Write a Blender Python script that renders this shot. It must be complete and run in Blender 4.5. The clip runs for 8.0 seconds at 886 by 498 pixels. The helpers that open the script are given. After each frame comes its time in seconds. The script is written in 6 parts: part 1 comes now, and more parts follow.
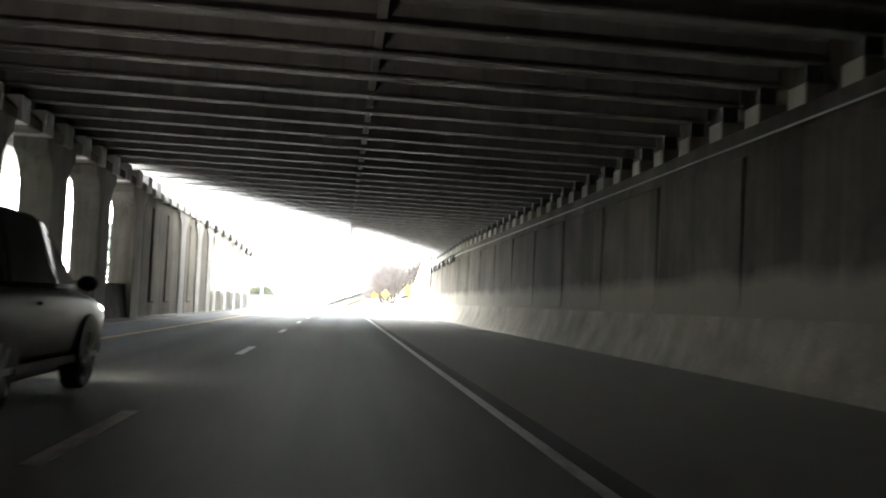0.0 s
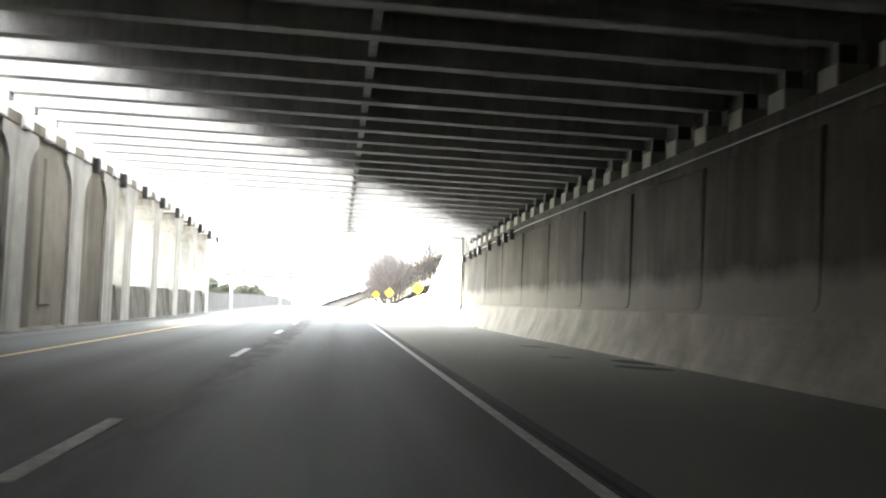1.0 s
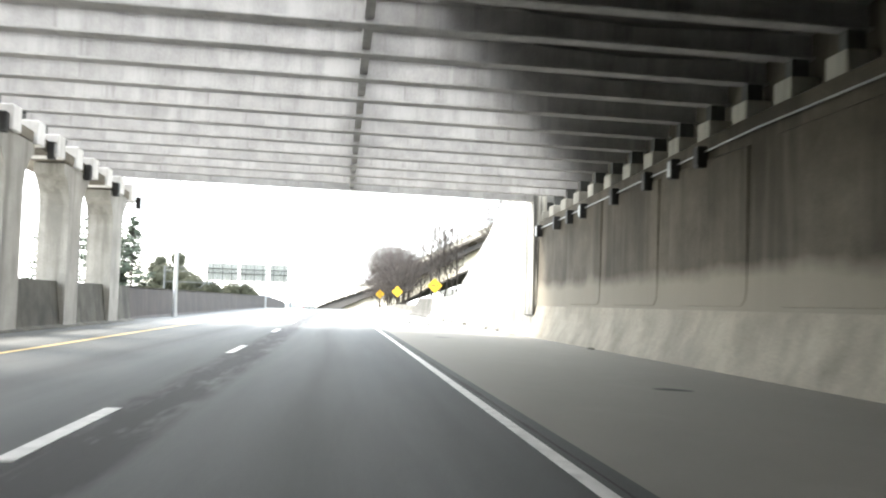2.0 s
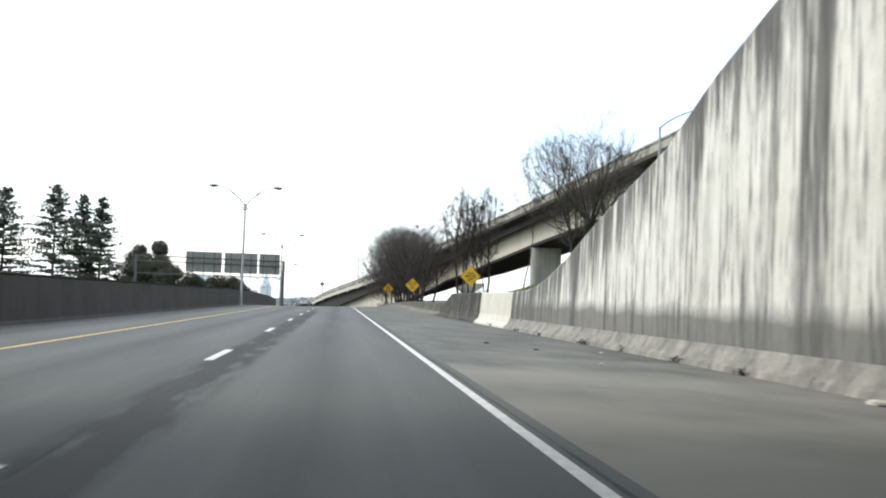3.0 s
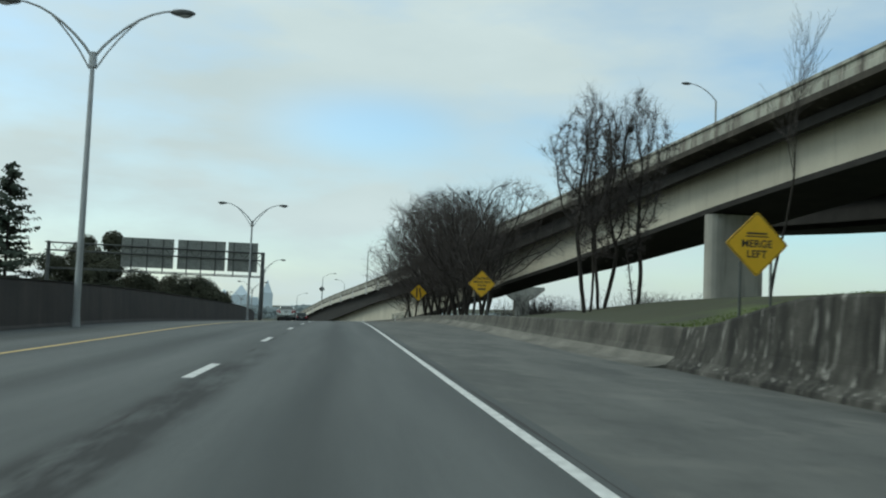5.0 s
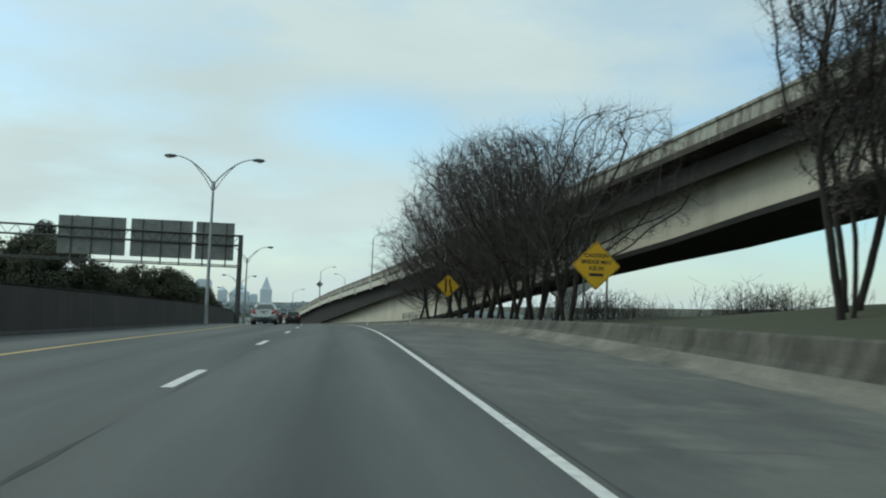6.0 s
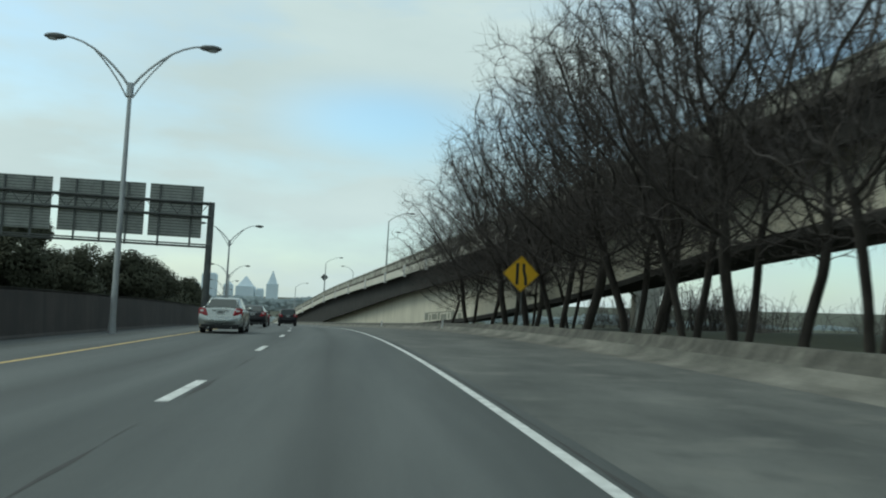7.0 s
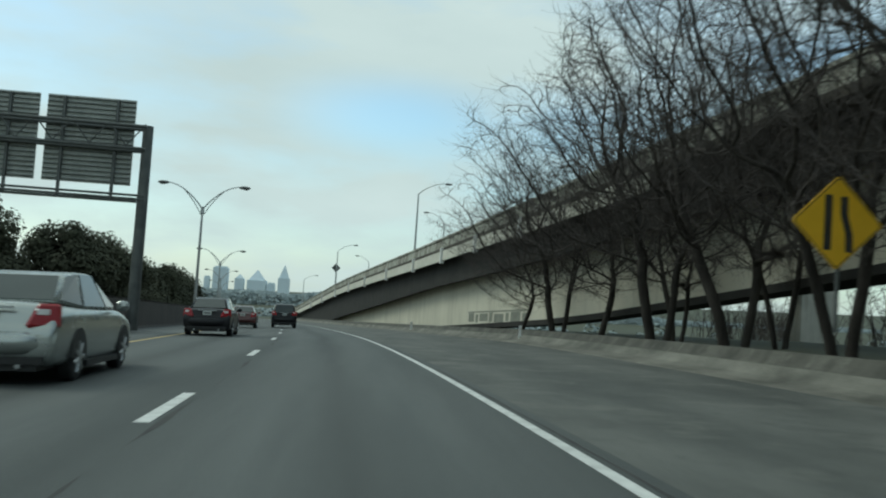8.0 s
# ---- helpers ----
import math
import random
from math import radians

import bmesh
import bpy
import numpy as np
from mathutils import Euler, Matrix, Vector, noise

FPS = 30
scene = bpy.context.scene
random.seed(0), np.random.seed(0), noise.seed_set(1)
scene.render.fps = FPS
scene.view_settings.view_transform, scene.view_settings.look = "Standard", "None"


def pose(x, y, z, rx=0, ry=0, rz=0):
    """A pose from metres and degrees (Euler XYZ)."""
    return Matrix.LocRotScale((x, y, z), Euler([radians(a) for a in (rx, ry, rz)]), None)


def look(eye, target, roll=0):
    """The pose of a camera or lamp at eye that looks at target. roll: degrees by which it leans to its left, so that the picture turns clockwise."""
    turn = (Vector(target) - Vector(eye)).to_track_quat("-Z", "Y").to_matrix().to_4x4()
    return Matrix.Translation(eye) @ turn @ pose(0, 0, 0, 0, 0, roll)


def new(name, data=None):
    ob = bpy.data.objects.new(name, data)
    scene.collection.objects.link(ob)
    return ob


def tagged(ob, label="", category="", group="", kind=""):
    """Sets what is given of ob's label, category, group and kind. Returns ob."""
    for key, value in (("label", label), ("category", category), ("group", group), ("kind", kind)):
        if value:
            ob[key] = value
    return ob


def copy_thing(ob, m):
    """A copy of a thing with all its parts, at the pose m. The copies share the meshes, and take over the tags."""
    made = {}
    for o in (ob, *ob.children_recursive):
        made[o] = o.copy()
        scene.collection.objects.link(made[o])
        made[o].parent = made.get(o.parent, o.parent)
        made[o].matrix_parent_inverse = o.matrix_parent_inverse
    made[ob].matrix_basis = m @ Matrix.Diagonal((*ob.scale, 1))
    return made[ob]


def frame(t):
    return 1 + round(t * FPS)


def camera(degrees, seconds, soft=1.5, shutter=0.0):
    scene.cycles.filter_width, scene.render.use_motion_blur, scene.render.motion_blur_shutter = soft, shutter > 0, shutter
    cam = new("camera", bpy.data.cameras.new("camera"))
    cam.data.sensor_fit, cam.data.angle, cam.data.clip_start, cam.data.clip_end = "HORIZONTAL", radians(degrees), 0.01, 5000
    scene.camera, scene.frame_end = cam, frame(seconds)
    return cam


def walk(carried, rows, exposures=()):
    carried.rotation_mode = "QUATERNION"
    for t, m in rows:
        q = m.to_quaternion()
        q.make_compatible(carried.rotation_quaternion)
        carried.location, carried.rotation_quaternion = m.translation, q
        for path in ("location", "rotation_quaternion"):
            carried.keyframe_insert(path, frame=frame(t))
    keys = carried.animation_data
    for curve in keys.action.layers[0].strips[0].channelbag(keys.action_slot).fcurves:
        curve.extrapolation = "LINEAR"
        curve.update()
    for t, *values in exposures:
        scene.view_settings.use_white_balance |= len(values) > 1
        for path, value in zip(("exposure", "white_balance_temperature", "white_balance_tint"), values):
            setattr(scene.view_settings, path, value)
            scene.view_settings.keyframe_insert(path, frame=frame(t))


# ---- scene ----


# ---------- camera ----------
cam = camera(51.76, 8.0, soft=2.05, shutter=0.16)
ROWS = [
    (0.0, 1.955, 7.63, 1.145, 93.44, -2.24, -6.36),
    (0.5, 1.976, 20.38, 1.120, 93.56, -2.13, -6.33),
    (1.0, 1.960, 32.45, 1.150, 93.41, -1.91, -6.53),
    (1.5, 2.037, 43.92, 1.144, 93.23, -1.66, -6.60),
    (2.0, 2.074, 56.50, 1.075, 93.44, -1.65, -6.55),
    (2.2, 2.077, 62.20, 1.080, 93.43, -1.70, -6.52),
    (3.3, 2.002, 91.63, 1.130, 93.15, -2.20, -6.60),
    (3.5, 1.973, 96.64, 1.146, 93.19, -2.40, -6.60),
    (4.0, 2.037, 109.42, 1.108, 93.48, -2.35, -6.44),
    (4.5, 2.022, 122.27, 1.070, 93.74, -2.33, -6.39),
    (6.0, 2.015, 161.05, 1.105, 93.53, -2.38, -6.38),
    (6.5, 2.020, 173.74, 1.101, 93.41, -2.66, -6.12),
    (7.0, 1.924, 186.43, 1.045, 93.34, -3.20, -5.96),
    (7.5, 1.737, 199.36, 0.914, 93.24, -3.50, -5.66),
    (8.0, 1.413, 212.54, 0.727, 93.09, -3.89, -5.22),
]
walk(cam, [(r[0], pose(*r[1:])) for r in ROWS],
     exposures=[(0.0, 5.3, 6850, 13), (0.5, 5.3, 6850, 13), (1.0, 4.55, 6850, 13), (1.5, 4.1, 6850, 13), (2.0, 3.4, 6800, 13), (2.2, 3.15, 6700, 12),
                (2.8, 1.6, 6550, 11), (3.3, 0.4, 6500, 10), (3.5, 0.2, 6450, 9), (4.0, -0.4, 6300, 4), (4.5, -0.1, 6220, -1), (6.0, -0.08, 6180, -6), (8.0, -0.08, 6180, -8)])

# ---------- world and sun ----------
SUN_EL, SUN_AZ = 42.0, -62.0          # height, and degrees from straight ahead (negative: to the west side)
world = bpy.data.worlds.new("overcast_sky")
scene.world = world
world.use_nodes = True
wn, wl = world.node_tree.nodes, world.node_tree.links
wn.clear()
w_out = wn.new("ShaderNodeOutputWorld")
w_bg = wn.new("ShaderNodeBackground")
w_sky = wn.new("ShaderNodeTexSky")
w_sky.sky_type = "NISHITA"
w_sky.sun_disc = False
w_sky.sun_elevation = radians(SUN_EL)
w_sky.sun_rotation = radians(SUN_AZ)
w_tc = wn.new("ShaderNodeTexCoord")
w_map = wn.new("ShaderNodeMapping")
w_map.inputs["Scale"].default_value = (1.0, 1.0, 3.2)
w_map.inputs["Location"].default_value = (0.35, 0.2, 0.4)
w_n1 = wn.new("ShaderNodeTexNoise")
w_n1.inputs["Scale"].default_value = 1.7
w_n1.inputs["Detail"].default_value = 8.0
w_n1.inputs["Roughness"].default_value = 0.52
w_ramp = wn.new("ShaderNodeValToRGB")
w_ramp.color_ramp.elements[0].position = 0.32
w_ramp.color_ramp.elements[0].color = (0, 0, 0, 1)
w_ramp.color_ramp.elements[1].position = 0.54
w_ramp.color_ramp.elements[1].color = (1, 1, 1, 1)
w_n2 = wn.new("ShaderNodeTexNoise")
w_n2.inputs["Scale"].default_value = 3.1
w_n2.inputs["Detail"].default_value = 6.0
w_cr = wn.new("ShaderNodeValToRGB")
w_cr.color_ramp.elements[0].position = 0.3
w_cr.color_ramp.elements[0].color = (6.2, 6.8, 7.1, 1)
w_cr.color_ramp.elements[1].position = 0.75
w_cr.color_ramp.elements[1].color = (7.6, 8.1, 8.3, 1)
w_gain = wn.new("ShaderNodeMix")
w_gain.data_type = "RGBA"
w_gain.blend_type = "MULTIPLY"
w_gain.inputs["Factor"].default_value = 1.0
w_gain.inputs["B"].default_value = (1.6, 1.75, 1.8, 1)
w_mix = wn.new("ShaderNodeMix")
w_mix.data_type = "RGBA"
wl.new(w_tc.outputs["Generated"], w_map.inputs["Vector"])
wl.new(w_map.outputs["Vector"], w_n1.inputs["Vector"])
wl.new(w_map.outputs["Vector"], w_n2.inputs["Vector"])
wl.new(w_n1.outputs["Fac"], w_ramp.inputs["Fac"])
wl.new(w_n2.outputs["Fac"], w_cr.inputs["Fac"])
wl.new(w_sky.outputs["Color"], w_gain.inputs["A"])
w_off = wn.new("ShaderNodeVectorMath")
w_off.operation = "SUBTRACT"
w_off.inputs[1].default_value = (0.03, 0.98, 0.190)
w_scl = wn.new("ShaderNodeVectorMath")
w_scl.operation = "MULTIPLY"
w_scl.inputs[1].default_value = (7.0, 1.0, 20.0)
w_len = wn.new("ShaderNodeVectorMath")
w_len.operation = "LENGTH"
w_gap = wn.new("ShaderNodeMapRange")
w_gap.interpolation_type = "SMOOTHSTEP"
w_gap.inputs["From Min"].default_value, w_gap.inputs["From Max"].default_value = 0.15, 1.25
w_gap.inputs["To Min"].default_value, w_gap.inputs["To Max"].default_value = 0.25, 1.0
w_cov = wn.new("ShaderNodeMath")
w_cov.operation = "MULTIPLY"
wl.new(w_tc.outputs["Generated"], w_off.inputs[0])
wl.new(w_off.outputs["Vector"], w_scl.inputs[0])
wl.new(w_scl.outputs["Vector"], w_len.inputs[0])
wl.new(w_len.outputs["Value"], w_gap.inputs["Value"])
wl.new(w_ramp.outputs["Color"], w_cov.inputs[0])
wl.new(w_gap.outputs["Result"], w_cov.inputs[1])
wl.new(w_cov.outputs["Value"], w_mix.inputs["Factor"])
wl.new(w_gain.outputs["Result"], w_mix.inputs["A"])
wl.new(w_cr.outputs["Color"], w_mix.inputs["B"])
wl.new(w_mix.outputs["Result"], w_bg.inputs["Color"])
w_bg.inputs["Strength"].default_value = 0.10
wl.new(w_bg.outputs["Background"], w_out.inputs["Surface"])

sun_data = bpy.data.lights.new("sun", "SUN")
sun_data.energy, sun_data.angle, sun_data.color = 1.2, radians(22), (1.0, 0.95, 0.87)
sun = new("sun", sun_data)
az, el = radians(SUN_AZ), radians(SUN_EL)
sun.matrix_world = look((60 * math.sin(az), 60 * math.cos(az), 60 * math.tan(el)), (0, 0, 0))


# ---------- materials ----------
def material(name, dark, light, scale=4.0, rough=0.8, metal=0.0, bump=0.0, bump_scale=40.0, streak=None, band=None, stretch=(1, 1, 1), speck=0.0, per_object=0.0, spec=0.5):
    """A surface that varies at two scales between two colours, with fine relief; streak: colour, amount, width of vertical runs."""
    m = bpy.data.materials.new(name)
    m.use_nodes = True
    n, l = m.node_tree.nodes, m.node_tree.links
    b = n["Principled BSDF"]
    b.inputs["Metallic"].default_value = metal
    b.inputs["Specular IOR Level"].default_value = spec
    g = n.new("ShaderNodeNewGeometry")
    mp = n.new("ShaderNodeMapping")
    mp.inputs["Scale"].default_value = stretch
    l.new(g.outputs["Position"], mp.inputs["Vector"])
    a = n.new("ShaderNodeTexNoise")
    a.inputs["Scale"].default_value, a.inputs["Detail"].default_value, a.inputs["Roughness"].default_value = scale, 7.0, 0.6
    l.new(mp.outputs["Vector"], a.inputs["Vector"])
    r = n.new("ShaderNodeValToRGB")
    r.color_ramp.elements[0].position, r.color_ramp.elements[1].position = 0.3, 0.7
    r.color_ramp.elements[0].color, r.color_ramp.elements[1].color = (*dark, 1), (*light, 1)
    l.new(a.outputs["Fac"], r.inputs["Fac"])
    colour = r.outputs["Color"]
    fine = n.new("ShaderNodeTexNoise")
    fine.inputs["Scale"].default_value, fine.inputs["Detail"].default_value = bump_scale, 4.0
    l.new(g.outputs["Position"], fine.inputs["Vector"])
    if speck:
        x = n.new("ShaderNodeMix")
        x.data_type, x.blend_type = "RGBA", "OVERLAY"
        x.inputs["Factor"].default_value = speck
        l.new(colour, x.inputs["A"])
        l.new(fine.outputs["Color"], x.inputs["B"])
        h = n.new("ShaderNodeHueSaturation")
        h.inputs["Saturation"].default_value = 1.0
        bw = n.new("ShaderNodeRGBToBW")
        l.new(fine.outputs["Color"], bw.inputs["Color"])
        l.new(bw.outputs["Val"], x.inputs["B"])
        colour = x.outputs["Result"]
    for tone, amount, width, low in streak or ():
        sm = n.new("ShaderNodeMapping")
        sm.inputs["Scale"].default_value = (1 / width, 1 / width, 0.07 / width)
        sm.inputs["Location"].default_value = (width * 7, low * 11, 0)
        l.new(g.outputs["Position"], sm.inputs["Vector"])
        s = n.new("ShaderNodeTexNoise")
        s.inputs["Scale"].default_value, s.inputs["Detail"].default_value, s.inputs["Roughness"].default_value = 1.0, 5.0, 0.65
        l.new(sm.outputs["Vector"], s.inputs["Vector"])
        sr = n.new("ShaderNodeValToRGB")
        sr.color_ramp.elements[0].position, sr.color_ramp.elements[1].position = low, low + 0.13
        l.new(s.outputs["Fac"], sr.inputs["Fac"])
        k = n.new("ShaderNodeMath")
        k.operation = "MULTIPLY"
        k.inputs[1].default_value = amount
        l.new(sr.outputs["Color"], k.inputs[0])
        x = n.new("ShaderNodeMix")
        x.data_type = "RGBA"
        l.new(k.outputs["Value"], x.inputs["Factor"])
        l.new(colour, x.inputs["A"])
        x.inputs["B"].default_value = (*tone, 1)
        colour = x.outputs["Result"]
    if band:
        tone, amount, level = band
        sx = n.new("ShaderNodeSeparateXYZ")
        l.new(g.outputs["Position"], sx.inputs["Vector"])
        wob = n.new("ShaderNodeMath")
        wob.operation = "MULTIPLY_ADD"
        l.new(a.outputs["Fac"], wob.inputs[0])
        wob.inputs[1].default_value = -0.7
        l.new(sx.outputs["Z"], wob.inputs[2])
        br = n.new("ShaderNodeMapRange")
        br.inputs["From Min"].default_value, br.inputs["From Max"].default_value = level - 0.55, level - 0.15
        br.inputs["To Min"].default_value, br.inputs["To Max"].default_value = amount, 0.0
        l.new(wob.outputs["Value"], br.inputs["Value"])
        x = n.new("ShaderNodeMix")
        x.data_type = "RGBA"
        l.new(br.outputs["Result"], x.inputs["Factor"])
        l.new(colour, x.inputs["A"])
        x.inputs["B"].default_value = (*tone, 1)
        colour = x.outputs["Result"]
    if per_object:
        o = n.new("ShaderNodeObjectInfo")
        v = n.new("ShaderNodeMapRange")
        v.inputs["To Min"].default_value, v.inputs["To Max"].default_value = 1 - per_object, 1 + per_object
        l.new(o.outputs["Random"], v.inputs["Value"])
        h = n.new("ShaderNodeHueSaturation")
        l.new(v.outputs["Result"], h.inputs["Value"])
        l.new(colour, h.inputs["Color"])
        colour = h.outputs["Color"]
    l.new(colour, b.inputs["Base Color"])
    rr = n.new("ShaderNodeMapRange")
    rr.inputs["To Min"].default_value, rr.inputs["To Max"].default_value = max(rough - 0.1, 0.02), min(rough + 0.1, 1.0)
    l.new(a.outputs["Fac"], rr.inputs["Value"])
    l.new(rr.outputs["Result"], b.inputs["Roughness"])
    if bump:
        bp = n.new("ShaderNodeBump")
        bp.inputs["Strength"].default_value, bp.inputs["Distance"].default_value = bump, 0.02
        l.new(fine.outputs["Fac"], bp.inputs["Height"])
        l.new(bp.outputs["Normal"], b.inputs["Normal"])
    return m


def glow(name, colour, strength):
    m = bpy.data.materials.new(name)
    m.use_nodes = True
    b = m.node_tree.nodes["Principled BSDF"]
    b.inputs["Base Color"].default_value = (*colour, 1)
    b.inputs["Emission Color"].default_value = (*colour, 1)
    b.inputs["Emission Strength"].default_value = strength
    b.inputs["Roughness"].default_value = 0.25
    return m


ASPHALT = material("asphalt", (0.065, 0.071, 0.069), (0.126, 0.133, 0.128), 0.45, 0.74, bump=0.4, bump_scale=90, stretch=(1.8, 0.10, 1), speck=0.6, spec=0.28)
SHOULDER = material("shoulder_asphalt", (0.056, 0.059, 0.054), (0.142, 0.144, 0.130), 0.55, 0.86, bump=0.4, bump_scale=70, stretch=(1.0, 0.3, 1), speck=0.6, streak=[((0.185, 0.182, 0.158), 0.5, 1.6, 0.54), ((0.058, 0.060, 0.055), 0.5, 0.8, 0.53)])
TAR = material("tar", (0.046, 0.046, 0.045), (0.080, 0.079, 0.076), 2.2, 0.9, bump=0.2, spec=0.25, speck=0.4)
WHITE_LINE = material("white_road_paint", (0.42, 0.42, 0.40), (0.78, 0.78, 0.75), 6.0, 0.7, bump=0.2, speck=0.3)
YELLOW_LINE = material("yellow_road_paint", (0.42, 0.30, 0.11), (0.70, 0.51, 0.20), 5.0, 0.75, bump=0.2, speck=0.5)
CONCRETE = material("tunnel_concrete", (0.115, 0.104, 0.084), (0.235, 0.214, 0.175), 0.55, 0.92, bump=0.4, bump_scale=25, streak=[((0.065, 0.058, 0.047), 0.6, 2.2, 0.46), ((0.32, 0.295, 0.245), 0.35, 0.5, 0.56)], speck=0.35, spec=0.2)
# Dark base with a ragged paler band towards the wall's foot.
SIDE_WALL = material("banded_side_wall_concrete", (0.050, 0.044, 0.035), (0.120, 0.108, 0.087), 0.55, 0.92, bump=0.4, bump_scale=25, streak=[((0.030, 0.027, 0.022), 0.6, 2.2, 0.46), ((0.14, 0.127, 0.104), 0.35, 0.5, 0.56)], band=((0.23, 0.212, 0.174), 0.75, 1.95), speck=0.35, spec=0.2)
TUNNEL_FOOT = material("dusty_kerb_concrete", (0.155, 0.142, 0.115), (0.30, 0.278, 0.23), 0.7, 0.92, bump=0.4, bump_scale=22, streak=[((0.17, 0.157, 0.13), 0.5, 1.2, 0.52)], speck=0.4, spec=0.2)
COLUMN = material("column_concrete", (0.24, 0.23, 0.205), (0.38, 0.365, 0.33), 0.9, 0.9, bump=0.2, bump_scale=18, streak=[((0.12, 0.115, 0.10), 0.5, 0.6, 0.50)], speck=0.25)
SOFFIT = material("soffit_concrete", (0.60, 0.59, 0.57), (0.78, 0.77, 0.74), 0.9, 0.85, bump=0.2, bump_scale=18, streak=[((0.24, 0.23, 0.21), 0.35, 0.6, 0.50)], speck=0.2)
# Dark tone carries the dimness of the ceiling away from the daylight.
DIM_SOFFIT = material("dim_soffit_concrete", (0.062, 0.060, 0.057), (0.12, 0.116, 0.110), 0.9, 0.9, bump=0.2, bump_scale=18, streak=[((0.055, 0.053, 0.050), 0.5, 0.6, 0.50)], speck=0.25)
GIRDER = material("pale_painted_steel", (0.29, 0.285, 0.275), (0.43, 0.42, 0.405), 1.6, 0.7, bump=0.15, bump_scale=30, speck=0.3, spec=0.3, streak=[((0.15, 0.143, 0.13), 0.5, 0.22, 0.57), ((0.50, 0.495, 0.48), 0.6, 0.7, 0.50)])
WING = material("stained_wall_concrete", (0.54, 0.525, 0.465), (0.78, 0.76, 0.69), 0.5, 0.9, bump=0.35, bump_scale=22, streak=[((0.36, 0.35, 0.315), 0.5, 0.6, 0.54), ((0.82, 0.80, 0.73), 0.8, 0.2, 0.55)], band=((0.12, 0.117, 0.105), 0.85, 1.05), speck=0.35)
WING_BASE = material("grimy_kerb_concrete", (0.15, 0.145, 0.128), (0.32, 0.305, 0.265), 1.3, 0.92, bump=0.5, bump_scale=20, streak=[((0.40, 0.385, 0.34), 0.6, 0.3, 0.54), ((0.07, 0.067, 0.060), 0.7, 0.5, 0.54)], speck=0.4, spec=0.2)
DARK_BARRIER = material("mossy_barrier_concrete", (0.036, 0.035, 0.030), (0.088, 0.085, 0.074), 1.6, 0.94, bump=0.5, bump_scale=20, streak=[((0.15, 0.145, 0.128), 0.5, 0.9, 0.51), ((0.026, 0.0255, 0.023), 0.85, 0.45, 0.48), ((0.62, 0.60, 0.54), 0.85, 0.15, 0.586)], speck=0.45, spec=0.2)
CLEAN_BARRIER = material("pale_barrier_concrete", (0.50, 0.475, 0.40), (0.62, 0.595, 0.52), 0.8, 0.88, bump=0.25, bump_scale=20, speck=0.15)
LOW_BARRIER = material("weathered_barrier_concrete", (0.060, 0.058, 0.050), (0.140, 0.134, 0.115), 0.9, 0.92, bump=0.45, bump_scale=20, streak=[((0.038, 0.037, 0.033), 0.5, 0.9, 0.48), ((0.26, 0.25, 0.215), 0.4, 0.3, 0.58)], speck=0.4, spec=0.2)
MEDIAN = material("soot_stained_median_concrete", (0.036, 0.031, 0.028), (0.072, 0.061, 0.054), 0.6, 0.9, bump=0.3, bump_scale=15, streak=[((0.034, 0.030, 0.028), 0.5, 0.5, 0.50), ((0.095, 0.082, 0.070), 0.4, 1.4, 0.55)], speck=0.3)
FASCIA = material("cream_bridge_concrete", (0.52, 0.485, 0.39), (0.64, 0.60, 0.49), 0.25, 0.85, bump=0.2, bump_scale=12, streak=[((0.36, 0.33, 0.265), 0.4, 1.6, 0.52), ((0.28, 0.25, 0.20), 0.3, 0.5, 0.58)], speck=0.15)
PARAPET = material("weathered_parapet_concrete", (0.30, 0.30, 0.255), (0.46, 0.455, 0.39), 0.6, 0.9, bump=0.3, bump_scale=14, streak=[((0.14, 0.12, 0.10), 0.8, 0.9, 0.47), ((0.06, 0.052, 0.045), 0.8, 0.35, 0.55)], speck=0.25)
# Dark steel with the shade under the decks mixed into its colour.
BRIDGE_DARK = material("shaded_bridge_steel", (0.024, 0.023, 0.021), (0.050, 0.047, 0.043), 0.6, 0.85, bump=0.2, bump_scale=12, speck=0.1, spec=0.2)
PIER = material("pier_concrete", (0.36, 0.35, 0.31), (0.50, 0.485, 0.43), 0.5, 0.88, bump=0.25, bump_scale=14, streak=[((0.22, 0.21, 0.18), 0.5, 0.5, 0.50)])
GRASS_GROUND = material("winter_grass_ground", (0.068, 0.105, 0.022), (0.130, 0.165, 0.045), 0.45, 0.95, bump=0.6, bump_scale=9, speck=0.35)
GALV = material("galvanised_steel", (0.30, 0.31, 0.31), (0.42, 0.43, 0.43), 2.0, 0.45, 0.6, bump=0.1)
DARK_STEEL = material("weathered_dark_steel", (0.075, 0.08, 0.078), (0.13, 0.135, 0.13), 2.0, 0.55, 0.5, bump=0.1)
SIGN_BACK = material("dull_aluminium_sign_back", (0.30, 0.315, 0.29), (0.46, 0.475, 0.44), 1.5, 0.6, 0.0, bump=0.1, bump_scale=8, speck=0.3)
SIGN_YELLOW = material("yellow_sign_sheeting", (0.72, 0.41, 0.012), (0.82, 0.48, 0.02), 2.0, 0.5, bump=0.05)
SIGN_BLACK = material("black_sign_ink", (0.018, 0.018, 0.016), (0.04, 0.036, 0.03), 5.0, 0.5)
BARK = material("dark_bark", (0.020, 0.0175, 0.015), (0.060, 0.052, 0.045), 3.0, 0.95, bump=0.8, bump_scale=18, stretch=(1, 1, 0.3), spec=0.2)
TWIG = material("brown_twigs", (0.048, 0.042, 0.039), (0.115, 0.100, 0.092), 2.0, 0.95, spec=0.2)
IVY = material("ivy_leaves", (0.016, 0.030, 0.012), (0.045, 0.065, 0.026), 2.0, 0.7)
